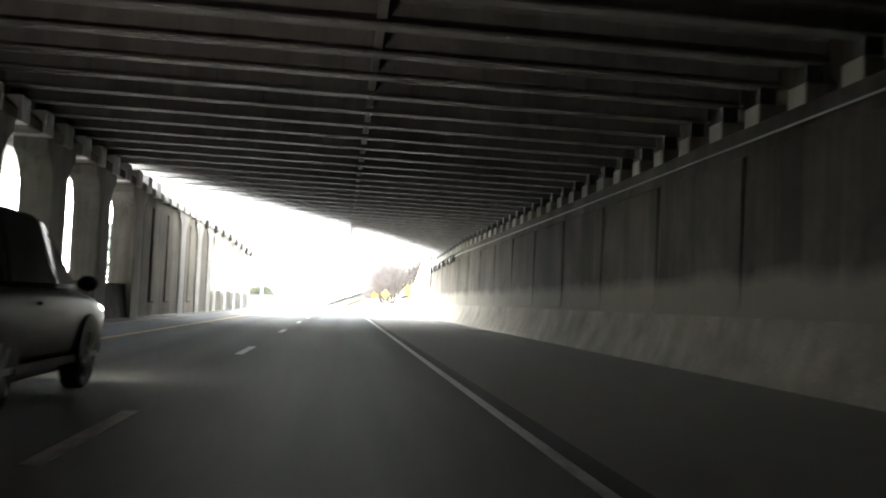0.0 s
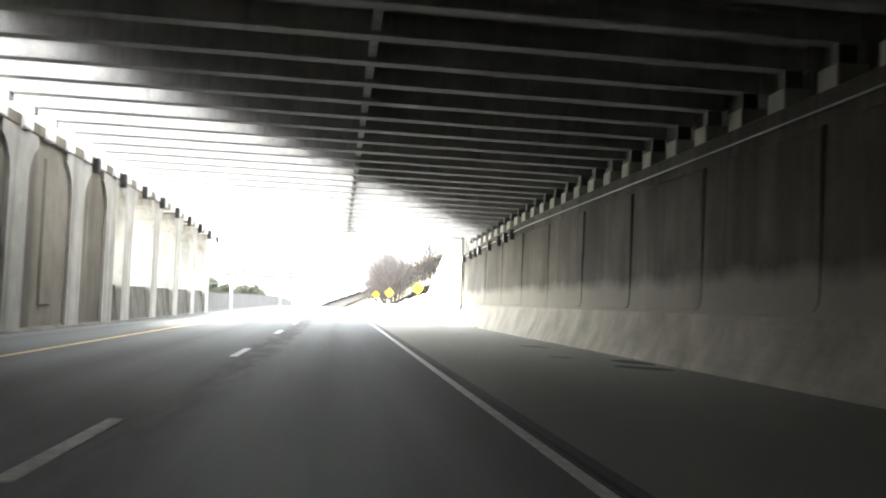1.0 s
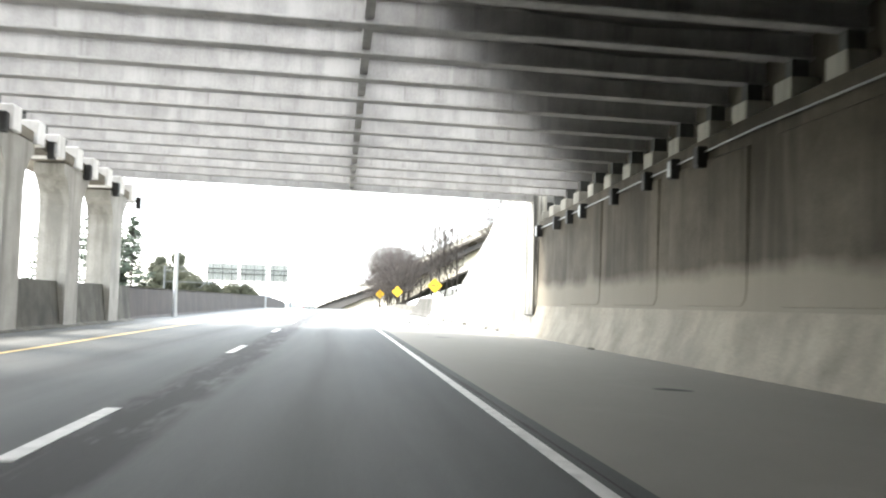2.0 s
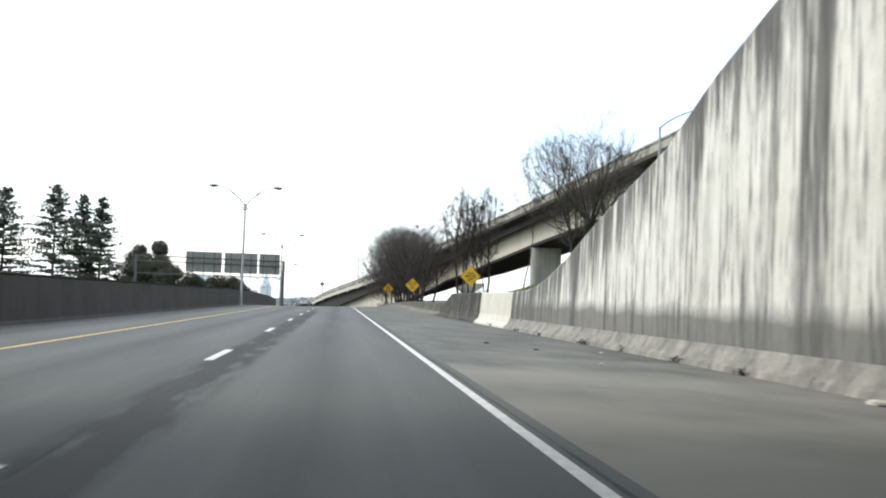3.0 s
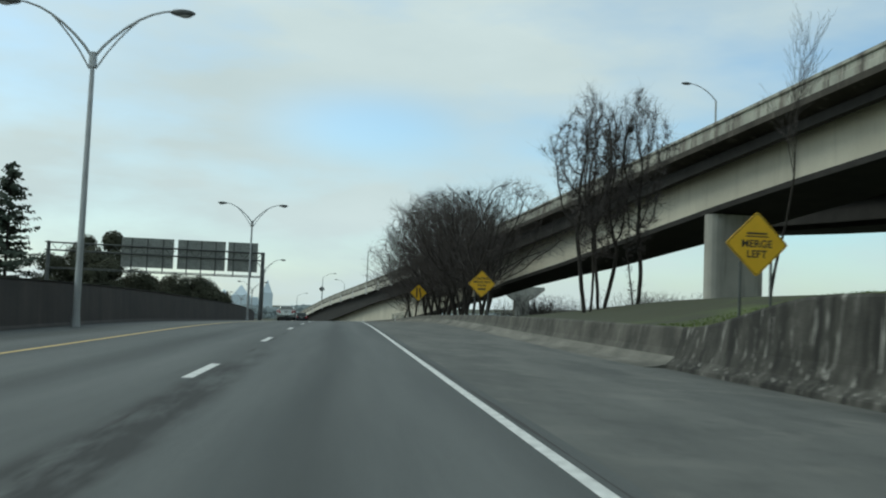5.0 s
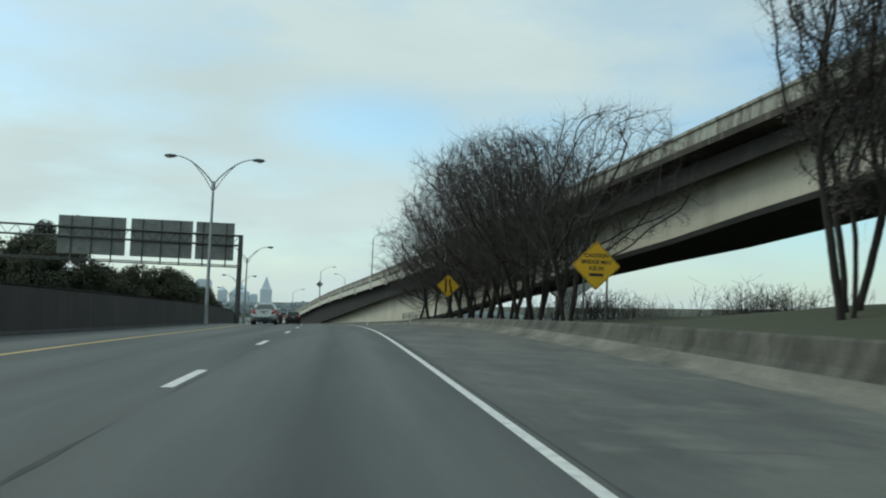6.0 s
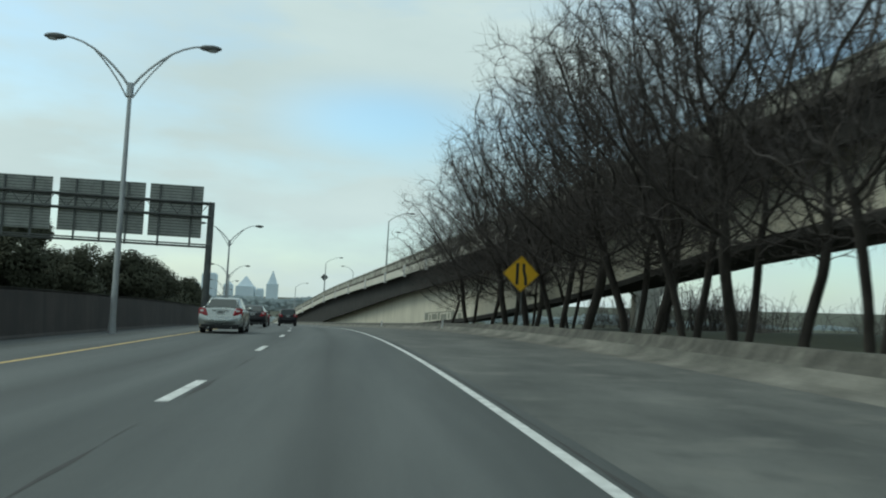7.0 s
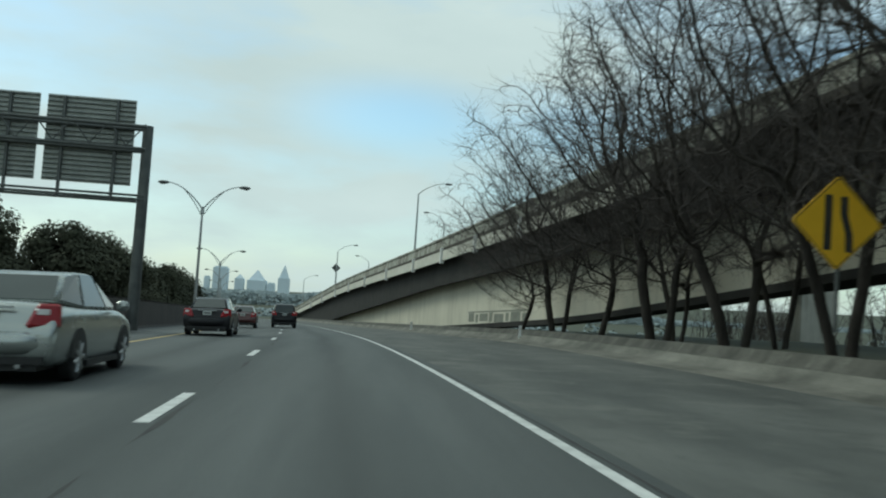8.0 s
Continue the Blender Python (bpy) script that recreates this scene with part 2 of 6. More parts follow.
NEEDLES = material("conifer_needles", (0.036, 0.050, 0.038), (0.090, 0.106, 0.076), 0.8, 0.85, spec=0.2)
EVERGREEN = material("evergreen_leaves", (0.042, 0.046, 0.031), (0.082, 0.084, 0.056), 0.3, 0.9, spec=0.15)
# Distance haze is mixed into the towers' pale colours.
TOWER = material("haze_tinted_tower_glass", (0.62, 0.70, 0.75), (0.70, 0.78, 0.82), 0.02, 0.85, spec=0.2)
# Woods lightened to blue-grey: the air's haze painted into the leaves.
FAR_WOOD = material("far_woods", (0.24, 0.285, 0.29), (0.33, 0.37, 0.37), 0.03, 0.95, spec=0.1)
SPRAY = material("faded_grey_spray_paint", (0.16, 0.165, 0.135), (0.27, 0.27, 0.225), 1.2, 0.85, bump=0.1, speck=0.3)
# Stained concrete, darkened further for the shade beneath the parapet.
DECK_EDGE = material("stained_shaded_deck_edge", (0.045, 0.040, 0.034), (0.10, 0.090, 0.075), 0.5, 0.92, bump=0.3, bump_scale=14, streak=[((0.22, 0.20, 0.165), 0.6, 0.6, 0.57)], spec=0.2)


def stretch_tone(m, y0, y1, tone, amount, scale):
    """Another tone along a stretch of the road that sets in, raggedly, between y0 and y1."""
    n, l = m.node_tree.nodes, m.node_tree.links
    b = n["Principled BSDF"]
    src = b.inputs["Base Color"].links[0].from_socket
    g = n.new("ShaderNodeNewGeometry")
    sx = n.new("ShaderNodeSeparateXYZ")
    l.new(g.outputs["Position"], sx.inputs["Vector"])
    ns = n.new("ShaderNodeTexNoise")
    ns.inputs["Scale"].default_value, ns.inputs["Detail"].default_value = scale, 6.0
    l.new(g.outputs["Position"], ns.inputs["Vector"])
    wob = n.new("ShaderNodeMath")
    wob.operation = "MULTIPLY_ADD"
    wob.inputs[1].default_value = 40.0
    l.new(ns.outputs["Fac"], wob.inputs[0])
    l.new(sx.outputs["Y"], wob.inputs[2])
    r = n.new("ShaderNodeMapRange")
    r.inputs["From Min"].default_value, r.inputs["From Max"].default_value, r.inputs["To Max"].default_value = y0 + 20.0, y1 + 20.0, amount
    l.new(wob.outputs["Value"], r.inputs["Value"])
    x = n.new("ShaderNodeMix")
    x.data_type = "RGBA"
    x.inputs["B"].default_value = (*tone, 1)
    l.new(r.outputs["Result"], x.inputs["Factor"])
    l.new(src, x.inputs["A"])
    l.new(x.outputs["Result"], b.inputs["Base Color"])


stretch_tone(GRASS_GROUND, 150.0, 170.0, (0.040, 0.038, 0.026), 0.85, 0.35)
stretch_tone(SHOULDER, 104.0, 92.0, (0.25, 0.24, 0.21), 0.72, 0.25)


def lane_wear(m):
    """Paler wheel tracks and a dark oily strip down the middle of each lane."""
    n, l = m.node_tree.nodes, m.node_tree.links
    b = n["Principled BSDF"]
    src = b.inputs["Base Color"].links[0].from_socket
    at = n.new("ShaderNodeAttribute")
    at.attribute_name = "across"
    g = n.new("ShaderNodeNewGeometry")
    mp = n.new("ShaderNodeMapping")
    mp.inputs["Scale"].default_value = (0.5, 0.05, 1)
    l.new(g.outputs["Position"], mp.inputs["Vector"])
    ns = n.new("ShaderNodeTexNoise")
    ns.inputs["Scale"].default_value, ns.inputs["Detail"].default_value = 1.0, 5.0
    l.new(mp.outputs["Vector"], ns.inputs["Vector"])
    wob = n.new("ShaderNodeMath")
    wob.operation = "MULTIPLY_ADD"
    wob.inputs[1].default_value = 0.9
    l.new(ns.outputs["Fac"], wob.inputs[0])
    l.new(at.outputs["Fac"], wob.inputs[2])
    sh = n.new("ShaderNodeMath")
    sh.operation = "ADD"
    sh.inputs[1].default_value = 7.32 - 0.45
    l.new(wob.outputs["Value"], sh.inputs[0])
    pp = n.new("ShaderNodeMath")
    pp.operation = "PINGPONG"
    pp.inputs[1].default_value = 1.83
    l.new(sh.outputs["Value"], pp.inputs[0])
    dv = n.new("ShaderNodeMath")
    dv.operation = "DIVIDE"
    dv.inputs[1].default_value = 1.83
    l.new(pp.outputs["Value"], dv.inputs[0])
    r = n.new("ShaderNodeValToRGB")
    e = r.color_ramp.elements
    e[0].position, e[0].color = 0.0, (0.80, 0.80, 0.80, 1)
    e[1].position, e[1].color = 1.0, (0.66, 0.66, 0.66, 1)
    for p, v in ((0.22, 0.90), (0.5, 1.08), (0.72, 0.98)):
        k = e.new(p)
        k.color = (v, v, v, 1)
    l.new(dv.outputs["Value"], r.inputs["Fac"])
    x = n.new("ShaderNodeMix")
    x.data_type, x.blend_type = "RGBA", "MULTIPLY"
    x.inputs["Factor"].default_value = 0.9
    l.new(src, x.inputs["A"])
    l.new(r.outputs["Color"], x.inputs["B"])
    # a long smear of old tar beside the lane joint
    sx = n.new("ShaderNodeSeparateXYZ")
    l.new(g.outputs["Position"], sx.inputs["Vector"])
    span = n.new("ShaderNodeMapRange")
    span.inputs["From Min"].default_value, span.inputs["From Max"].default_value = 64.0, 34.0
    off = n.new("ShaderNodeMath")
    off.operation = "SUBTRACT"
    off.inputs[1].default_value = 97.0
    l.new(sx.outputs["Y"], off.inputs[0])
    ab = n.new("ShaderNodeMath")
    ab.operation = "ABSOLUTE"
    l.new(off.outputs["Value"], ab.inputs[0])
    l.new(ab.outputs["Value"], span.inputs["Value"])
    side = n.new("ShaderNodeMath")
    side.operation = "SUBTRACT"
    side.inputs[1].default_value = 0.36
    l.new(at.outputs["Fac"], side.inputs[0])
    wid = n.new("ShaderNodeMath")
    wid.operation = "ABSOLUTE"
    l.new(side.outputs["Value"], wid.inputs[0])
    near = n.new("ShaderNodeMapRange")
    near.inputs["From Min"].default_value, near.inputs["From Max"].default_value = 0.46, 0.10
    l.new(wid.outputs["Value"], near.inputs["Value"])
    blot = n.new("ShaderNodeTexNoise")
    blot.inputs["Scale"].default_value, blot.inputs["Detail"].default_value, blot.inputs["Roughness"].default_value = 1.0, 7.0, 0.65
    blot_map = n.new("ShaderNodeMapping")
    blot_map.inputs["Scale"].default_value = (2.6, 0.45, 1)
    l.new(g.outputs["Position"], blot_map.inputs["Vector"])
    l.new(blot_map.outputs["Vector"], blot.inputs["Vector"])
    br = n.new("ShaderNodeMapRange")
    br.inputs["From Min"].default_value, br.inputs["From Max"].default_value = 0.36, 0.60
    l.new(blot.outputs["Fac"], br.inputs["Value"])
    m1 = n.new("ShaderNodeMath")
    m1.operation = "MULTIPLY"
    l.new(near.outputs["Result"], m1.inputs[0])
    l.new(br.outputs["Result"], m1.inputs[1])
    m2 = n.new("ShaderNodeMath")
    m2.operation = "MULTIPLY"
    l.new(m1.outputs["Value"], m2.inputs[0])
    l.new(span.outputs["Result"], m2.inputs[1])
    m3 = n.new("ShaderNodeMapRange")
    m3.inputs["From Max"].default_value, m3.inputs["To Max"].default_value = 0.38, 0.92
    l.new(m2.outputs["Value"], m3.inputs["Value"])
    y2 = n.new("ShaderNodeMix")
    y2.data_type = "RGBA"
    y2.inputs["B"].default_value = (0.024, 0.024, 0.023, 1)
    l.new(m3.outputs["Result"], y2.inputs["Factor"])
    l.new(x.outputs["Result"], y2.inputs["A"])
    l.new(y2.outputs["Result"], b.inputs["Base Color"])



def top_runs(m, tone, reach):
    """Dark rain runs that hang from the top edge of a wall and thin out downwards."""
    n, l = m.node_tree.nodes, m.node_tree.links
    b = n["Principled BSDF"]
    src = b.inputs["Base Color"].links[0].from_socket
    at = n.new("ShaderNodeAttribute")
    at.attribute_name = "drop"
    g = n.new("ShaderNodeNewGeometry")
    for width, bias in ((1.1, 0.06), (0.30, 0.05), (0.11, 0.03)):
        mp = n.new("ShaderNodeMapping")
        mp.inputs["Scale"].default_value = (1 / width, 1 / width, 0.06 / width)
        l.new(g.outputs["Position"], mp.inputs["Vector"])
        ns = n.new("ShaderNodeTexNoise")
        ns.inputs["Scale"].default_value, ns.inputs["Detail"].default_value, ns.inputs["Roughness"].default_value = 1.0, 6.0, 0.66
        l.new(mp.outputs["Vector"], ns.inputs["Vector"])
        fall = n.new("ShaderNodeMapRange")
        fall.inputs["From Min"].default_value, fall.inputs["From Max"].default_value = 0.0, reach
        fall.inputs["To Min"].default_value, fall.inputs["To Max"].default_value = bias, -0.03
        l.new(at.outputs["Fac"], fall.inputs["Value"])
        add = n.new("ShaderNodeMath")
        l.new(ns.outputs["Fac"], add.inputs[0])
        l.new(fall.outputs["Result"], add.inputs[1])
        r = n.new("ShaderNodeMapRange")
        r.inputs["From Min"].default_value, r.inputs["From Max"].default_value = 0.50, 0.60
        r.inputs["To Max"].default_value = 0.88
        l.new(add.outputs["Value"], r.inputs["Value"])
        x = n.new("ShaderNodeMix")
        x.data_type = "RGBA"
        x.inputs["B"].default_value = (*tone, 1)
        l.new(r.outputs["Result"], x.inputs["Factor"])
        l.new(src, x.inputs["A"])
        src = x.outputs["Result"]
    l.new(src, b.inputs["Base Color"])


top_runs(WING, (0.085, 0.084, 0.078), 2.2)
lane_wear(ASPHALT)


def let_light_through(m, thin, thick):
    """An added thin sheet that brightens the ceiling: part of the daylight from above comes out below, unevenly."""
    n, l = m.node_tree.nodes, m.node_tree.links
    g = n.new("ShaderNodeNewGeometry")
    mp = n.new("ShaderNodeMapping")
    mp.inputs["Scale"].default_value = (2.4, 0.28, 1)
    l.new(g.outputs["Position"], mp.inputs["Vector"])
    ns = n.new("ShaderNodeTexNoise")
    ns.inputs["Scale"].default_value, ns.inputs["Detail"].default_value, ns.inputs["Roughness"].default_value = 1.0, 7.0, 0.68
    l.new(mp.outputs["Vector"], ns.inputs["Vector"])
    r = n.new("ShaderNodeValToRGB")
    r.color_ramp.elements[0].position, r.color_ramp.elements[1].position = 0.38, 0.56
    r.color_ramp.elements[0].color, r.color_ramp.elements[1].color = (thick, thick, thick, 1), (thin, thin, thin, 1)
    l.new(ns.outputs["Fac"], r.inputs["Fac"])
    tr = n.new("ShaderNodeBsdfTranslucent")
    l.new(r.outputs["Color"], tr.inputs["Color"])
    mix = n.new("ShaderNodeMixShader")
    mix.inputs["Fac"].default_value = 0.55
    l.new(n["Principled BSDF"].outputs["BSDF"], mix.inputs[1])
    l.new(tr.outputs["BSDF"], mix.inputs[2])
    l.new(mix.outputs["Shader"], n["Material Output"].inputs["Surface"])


# Invented deck sheet: stands for light falling on the ceiling near the way out.
CEILING_GLOW = material("added_ceiling_glow_sheet", (0.34, 0.335, 0.32), (0.50, 0.49, 0.47), 0.9, 0.85, bump=0.2, bump_scale=18, speck=0.2)
let_light_through(CEILING_GLOW, 0.98, 0.70)
DUST = material("pale_roadside_dust", (0.085, 0.083, 0.072), (0.240, 0.230, 0.198), 1.1, 0.95, bump=0.5, bump_scale=30, stretch=(1, 0.4, 1), speck=0.5, spec=0.2)
BOUNCE_PAVING = material("light_bouncing_paving", (0.26, 0.255, 0.24), (0.36, 0.35, 0.33), 0.4, 0.85, bump=0.2, bump_scale=15, speck=0.2)
GRIT = material("dark_debris", (0.02, 0.018, 0.015), (0.06, 0.052, 0.045), 8.0, 0.95)


# ---------- mesh helpers ----------
def part(name, bm, mat, parent=None, label=""):
    me = bpy.data.meshes.new(name)
    bm.normal_update()
    bm.to_mesh(me)
    bm.free()
    me.materials.append(mat)
    ob = new(name, me)
    if parent is not None:
        ob.parent = parent
    return tagged(ob, label=label)


def raw(name, verts, faces, mat, parent=None, label="", smooth=False):
    me = bpy.data.meshes.new(name)
    me.from_pydata([tuple(v) for v in verts], [], [tuple(f) for f in faces])
    me.materials.append(mat)
    if smooth:
        me.polygons.foreach_set("use_smooth", [True] * len(me.polygons))
    ob = new(name, me)
    if parent is not None:
        ob.parent = parent
    return tagged(ob, label=label)


def empty(name, at=(0, 0, 0), **tags):
    ob = new(name)
    ob.location = at
    return tagged(ob, **tags)


def box(bm, x0, x1, y0, y1, z0, z1, bevel=0.0):
    made = bmesh.ops.create_cube(bm, size=1.0, matrix=Matrix.LocRotScale(((x0 + x1) / 2, (y0 + y1) / 2, (z0 + z1) / 2), None, (x1 - x0, y1 - y0, z1 - z0)))
    if bevel:
        edges = list({e for v in made["verts"] for e in v.link_edges})
        bmesh.ops.bevel(bm, geom=edges, offset=bevel, segments=1, affect="EDGES", profile=0.5)
    return made["verts"]


def boxed(*args, **kw):
    bm = bmesh.new()
    box(bm, *args, **kw)
    return bm


def rod(bm, a, b, r0, r1=None, sides=8):
    a, b = Vector(a), Vector(b)
    d = b - a
    m = Matrix.Translation((a + b) / 2) @ d.to_track_quat("Z", "Y").to_matrix().to_4x4()
    bmesh.ops.create_cone(bm, cap_ends=True, segments=sides, radius1=r0, radius2=r0 if r1 is None else r1, depth=d.length, matrix=m)


def rods(points, radii, sides=8):
    """One bent tube through the points."""
    bm = bmesh.new()
    pts = [Vector(p) for p in points]
    rings = []
    for i, p in enumerate(pts):
        d = (pts[min(i + 1, len(pts) - 1)] - pts[max(i - 1, 0)]).normalized()
        u = d.cross(Vector((0, 1, 0)) if abs(d.y) < 0.9 else Vector((1, 0, 0))).normalized()
        w = d.cross(u)
        rings.append([bm.verts.new(p + (u * math.cos(2 * math.pi * k / sides) + w * math.sin(2 * math.pi * k / sides)) * radii[i]) for k in range(sides)])
    for a, b in zip(rings, rings[1:]):
        for k in range(sides):
            bm.faces.new((a[k], a[(k + 1) % sides], b[(k + 1) % sides], b[k]))
    bm.faces.new(rings[0])
    bm.faces.new(rings[-1])
    bmesh.ops.recalc_face_normals(bm, faces=bm.faces)
    return bm


# ---------- the road's line ----------
def rx(y):
    """Sideways place of the lane line: straight, then a bend to the west."""
    u = max(0.0, min(y, 330.0) - 191.4)
    return -10.5e-4 * u * u / 2 - (10.5e-4 * 138.6 * (y - 330.0) if y > 330 else 0.0)


def rz(y):
    """Height of the road: level, then over a crest and down."""
    u = max(0.0, min(y, 258.0) - 166.6)
    z = -3.53e-4 * u * u / 2
    if y > 258:
        z -= 3.53e-4 * 91.4 * (min(y, 1000.0) - 258.0)
    return z


def smooth01(u):
    u = max(0.0, min(1.0, u))
    return u * u * (3 - 2 * u)


def cross(s, y):
    """Fall of the shoulder to the side of the lanes, and the tilt of the whole road in the bend."""
    fall = -0.03 * (s - 4.0) * (1 - smooth01((y - 150) / 50)) if s > 4.0 else 0.0
    return fall + 0.03 * smooth01((y - 165) / 45) * (max(-12.0, min(s, 12.0)) - 1.8)


def tilt(s, y):
    return cross(s, y) - cross(s, 0)


def sweep(name, profile, y0, y1, mat, step=6.0, parent=None, label="", closed=True, xline=rx, zline=rz, smooth=False, banked=True):
    """A profile of (s, z), or one that changes with y, carried along the road from y0 to y1."""
    at = profile if callable(profile) else lambda y: profile
    count = max(1, int(math.ceil((y1 - y0) / step)))
    ys = [y0 + (y1 - y0) * i / count for i in range(count + 1)]
    verts, faces, k = [], [], len(at(y0))
    for y in ys:
        for s, z in at(y):
            verts.append((xline(y) + s, y, zline(y) + z + (tilt(xline(y) + s - rx(y), y) if banked else 0.0)))
    for i in range(count):
        for j in range(k if closed else k - 1):
            a, b = i * k + j, i * k + (j + 1) % k
            faces.append((a, b, b + k, a + k))
    if closed:
        faces.append(tuple(range(k)))
        faces.append(tuple(reversed(range(count * k, count * k + k))))
    ob = raw(name, verts, faces, mat, parent, label, smooth)
    bm = bmesh.new()
    bm.from_mesh(ob.data)
    bmesh.ops.recalc_face_normals(bm, faces=bm.faces)
    bm.to_mesh(ob.data)
    bm.free()
    return ob


def lerp_table(table, v):
    """Straight-line reading of a table of (v, w) rows."""
    if v <= table[0][0]:
        return table[0][1]
    for (a, p), (b, q) in zip(table, table[1:]):
        if v <= b:
            return p + (q - p) * (v - a) / (b - a)
    return table[-1][1]


BARRIER = [(-200, 10.2), (157, 10.2), (175, 9.8), (200, 9.6), (245, 9.5), (258, 9.4), (285, 6.3), (332, -0.6), (430, -14.6)]


def barrier_at(y):
    """Sideways place of the barrier beside the shoulder."""
    return lerp_table(BARRIER, y)


BANK = [(60, 6.0), (100, 6.0), (112, 4.6), (128, 3.2), (140, 2.6), (155, 1.9), (170, 1.5), (185, 1.2), (200, 0.7), (215, 0.4), (230, 0.25)]


def ground_z(x, y):
    s = x - barrier_at(y) + 10.2
    z = rz(y) - 0.45 + tilt(x - rx(y), y)
    if s > 10.9:
        edge = lerp_table([(60, 5.2), (98, 5.2), (106, 4.6), (113, 3.0), (121, 1.45), (150, 1.35), (157, 0.6), (178, 0.5), (200, 0.02), (240, -0.05)], y) + 0.45
        up = edge + lerp_table(BANK, y) * smooth01((s - 11.2) / 10.4)
        fall = smooth01((s - 24.0) / 45.0) * (lerp_table(BANK, y) * 0.6 + 9.0)
        z += up * smooth01((s - 10.9) / 0.4) - fall
        z += 0.10 * noise.noise((x * 0.35, y * 0.35, 0.0))
    return z


# ---------- ground, road, markings ----------
def build_ground():
    xs = sorted(set([-2600, -1500, -800, -400, -200, -120, -70, -40, -20, -9, 0, 9.5, 10.85, 11.35] + [11.35 + 1.5 * i for i in range(1, 22)] + [46, 55, 70, 90, 130, 200, 400, 800, 1500, 2600]))
    ys = sorted(set([-1500, -600, -200, -60, 0] + list(range(60, 260, 3)) + list(range(260, 620, 15)) + [700, 850, 1100, 1500, 2200, 3200, 4300]))
    verts = [(x + (barrier_at(y) - 10.2) * (1 if abs(x) < 300 else 0), y, 0) for y in ys for x in xs]
    verts = [(x, y, ground_z(x, y)) for x, y, _ in verts]
    n = len(xs)
    faces = [(j * n + i, j * n + i + 1, (j + 1) * n + i + 1, (j + 1) * n + i) for j in range(len(ys) - 1) for i in range(n - 1)]
    return tagged(raw("ground", verts, faces, GRASS_GROUND, smooth=True), "winter grass ground beside the highway", "ground", kind="structure")


build_ground()
road = sweep("road", [(-7.0 + 1.095 * k, 0) for k in range(11)] + [(3.95, -0.3), (-7.0, -0.3)], -120, 640, ASPHALT, 2.5)
across = road.data.attributes.new("across", "FLOAT", "POINT")
across.data.foreach_set("value", [v.co.x - rx(v.co.y) for v in road.data.vertices])
tagged(road, "grey worn asphalt highway with two lanes", "road", kind="structure")
sv, sf = [], []
for i in range(219):
    y = -120 + i * 2.5
    for s in (3.951, (3.951 + barrier_at(y) - rx(y)) / 2, barrier_at(y) - rx(y) + 0.1):
        sv.append((rx(y) + s, y, rz(y) + cross(s, y)))
    if i:
        sf += [(3 * i - 3, 3 * i - 2, 3 * i + 1, 3 * i), (3 * i - 2, 3 * i - 1, 3 * i + 2, 3 * i + 1)]
shoulder = raw("shoulder", sv, sf, SHOULDER)
tagged(shoulder, "brownish asphalt shoulder beside the lanes", "shoulder", kind="structure")
tagged(sweep("edge_line", [(3.60, 0.004), (3.718, 0.004), (3.718, 0.001), (3.60, 0.001)], -120, 420, WHITE_LINE, 2.5), "solid white edge line on the asphalt", "road marking", kind="structure")
tagged(sweep("yellow_line", [(-3.77, 0.004), (-3.655, 0.004), (-3.655, 0.001), (-3.77, 0.001)], -120, 420, YELLOW_LINE, 2.5), "solid yellow edge line on the asphalt", "road marking", kind="structure")


def wavy_strip(name, s_at, w_at, y0, y1, mat, z, step=0.5):
    verts, faces = [], []
    count = int((y1 - y0) / step)
    for i in range(count + 1):
        y = y0 + i * step
        s, w = s_at(y), w_at(y)
        for e in (-0.5, 0.5):
            verts.append((rx(y) + s + e * w, y, rz(y) + z + cross(s, y)))
    faces = [(2 * i, 2 * i + 1, 2 * i + 3, 2 * i + 2) for i in range(count)]
    return raw(name, verts, faces, mat)


seam = wavy_strip("tar_seam", lambda y: 0.16 + 0.03 * noise.noise((0, y * 0.6, 3)), lambda y: max(0.0, 0.01 + 0.13 * noise.noise((2, y * 0.35, 0)) + 0.05 * noise.noise((3, y * 1.3, 0))), 62, 330, TAR, 0.0020)
tagged(seam, "dark tar seam along the lane joint", "tar seam", kind="structure")
seam2 = wavy_strip("tar_seam", lambda y: 3.80 + 0.02 * noise.noise((0, y * 0.5, 9)), lambda y: max(0.0, 0.035 + 0.07 * noise.noise((5, y * 0.3, 0)) + 0.03 * noise.noise((7, y * 1.2, 0))), 20, 330, TAR, 0.0020)
tagged(seam2, "dark tar seam beside the shoulder", "tar seam", kind="structure")
# Hidden by the median; pale so that it throws daylight under the deck.
opp = part("road_opposite", boxed(-38.0, -8.0, -60, 225, -0.5, -0.12), BOUNCE_PAVING)
tagged(opp, "unseen lanes beyond the median, made pale to bounce light", "road", kind="structure")

DASH0, DASH_STEP, DASH_LEN = 26.03, 12.19, 2.9
for i in range(-3, 32):
    y = DASH0 + i * DASH_STEP
    m = sweep("lane_dash", [(-0.075, 0.006), (0.075, 0.006), (0.075, 0.001), (-0.075, 0.001)], y, y + DASH_LEN, WHITE_LINE, 1.5)
    tagged(m, "white lane dash painted on the asphalt", "road marking", "lane dashes", "structure")
# ---------- the underpass ----------
T0, T1 = -46.0, 94.6                 # from its far end behind the start to the way out
SOFFIT_Z, GIRDER_Z = 6.80, 6.22
CROSS_FALL = 0.018                   # the deck leans to the side wall


def sag(x, y):
    """Fall of the deck against the road: to the side wall, and towards the way out."""
    return -CROSS_FALL * (x - 2.4) - 0.024 * max(0.0, y - 74.0)


def sag_right(y):
    return sag(10.6, y)


def sag_left(y):
    return sag(-7.2, y)


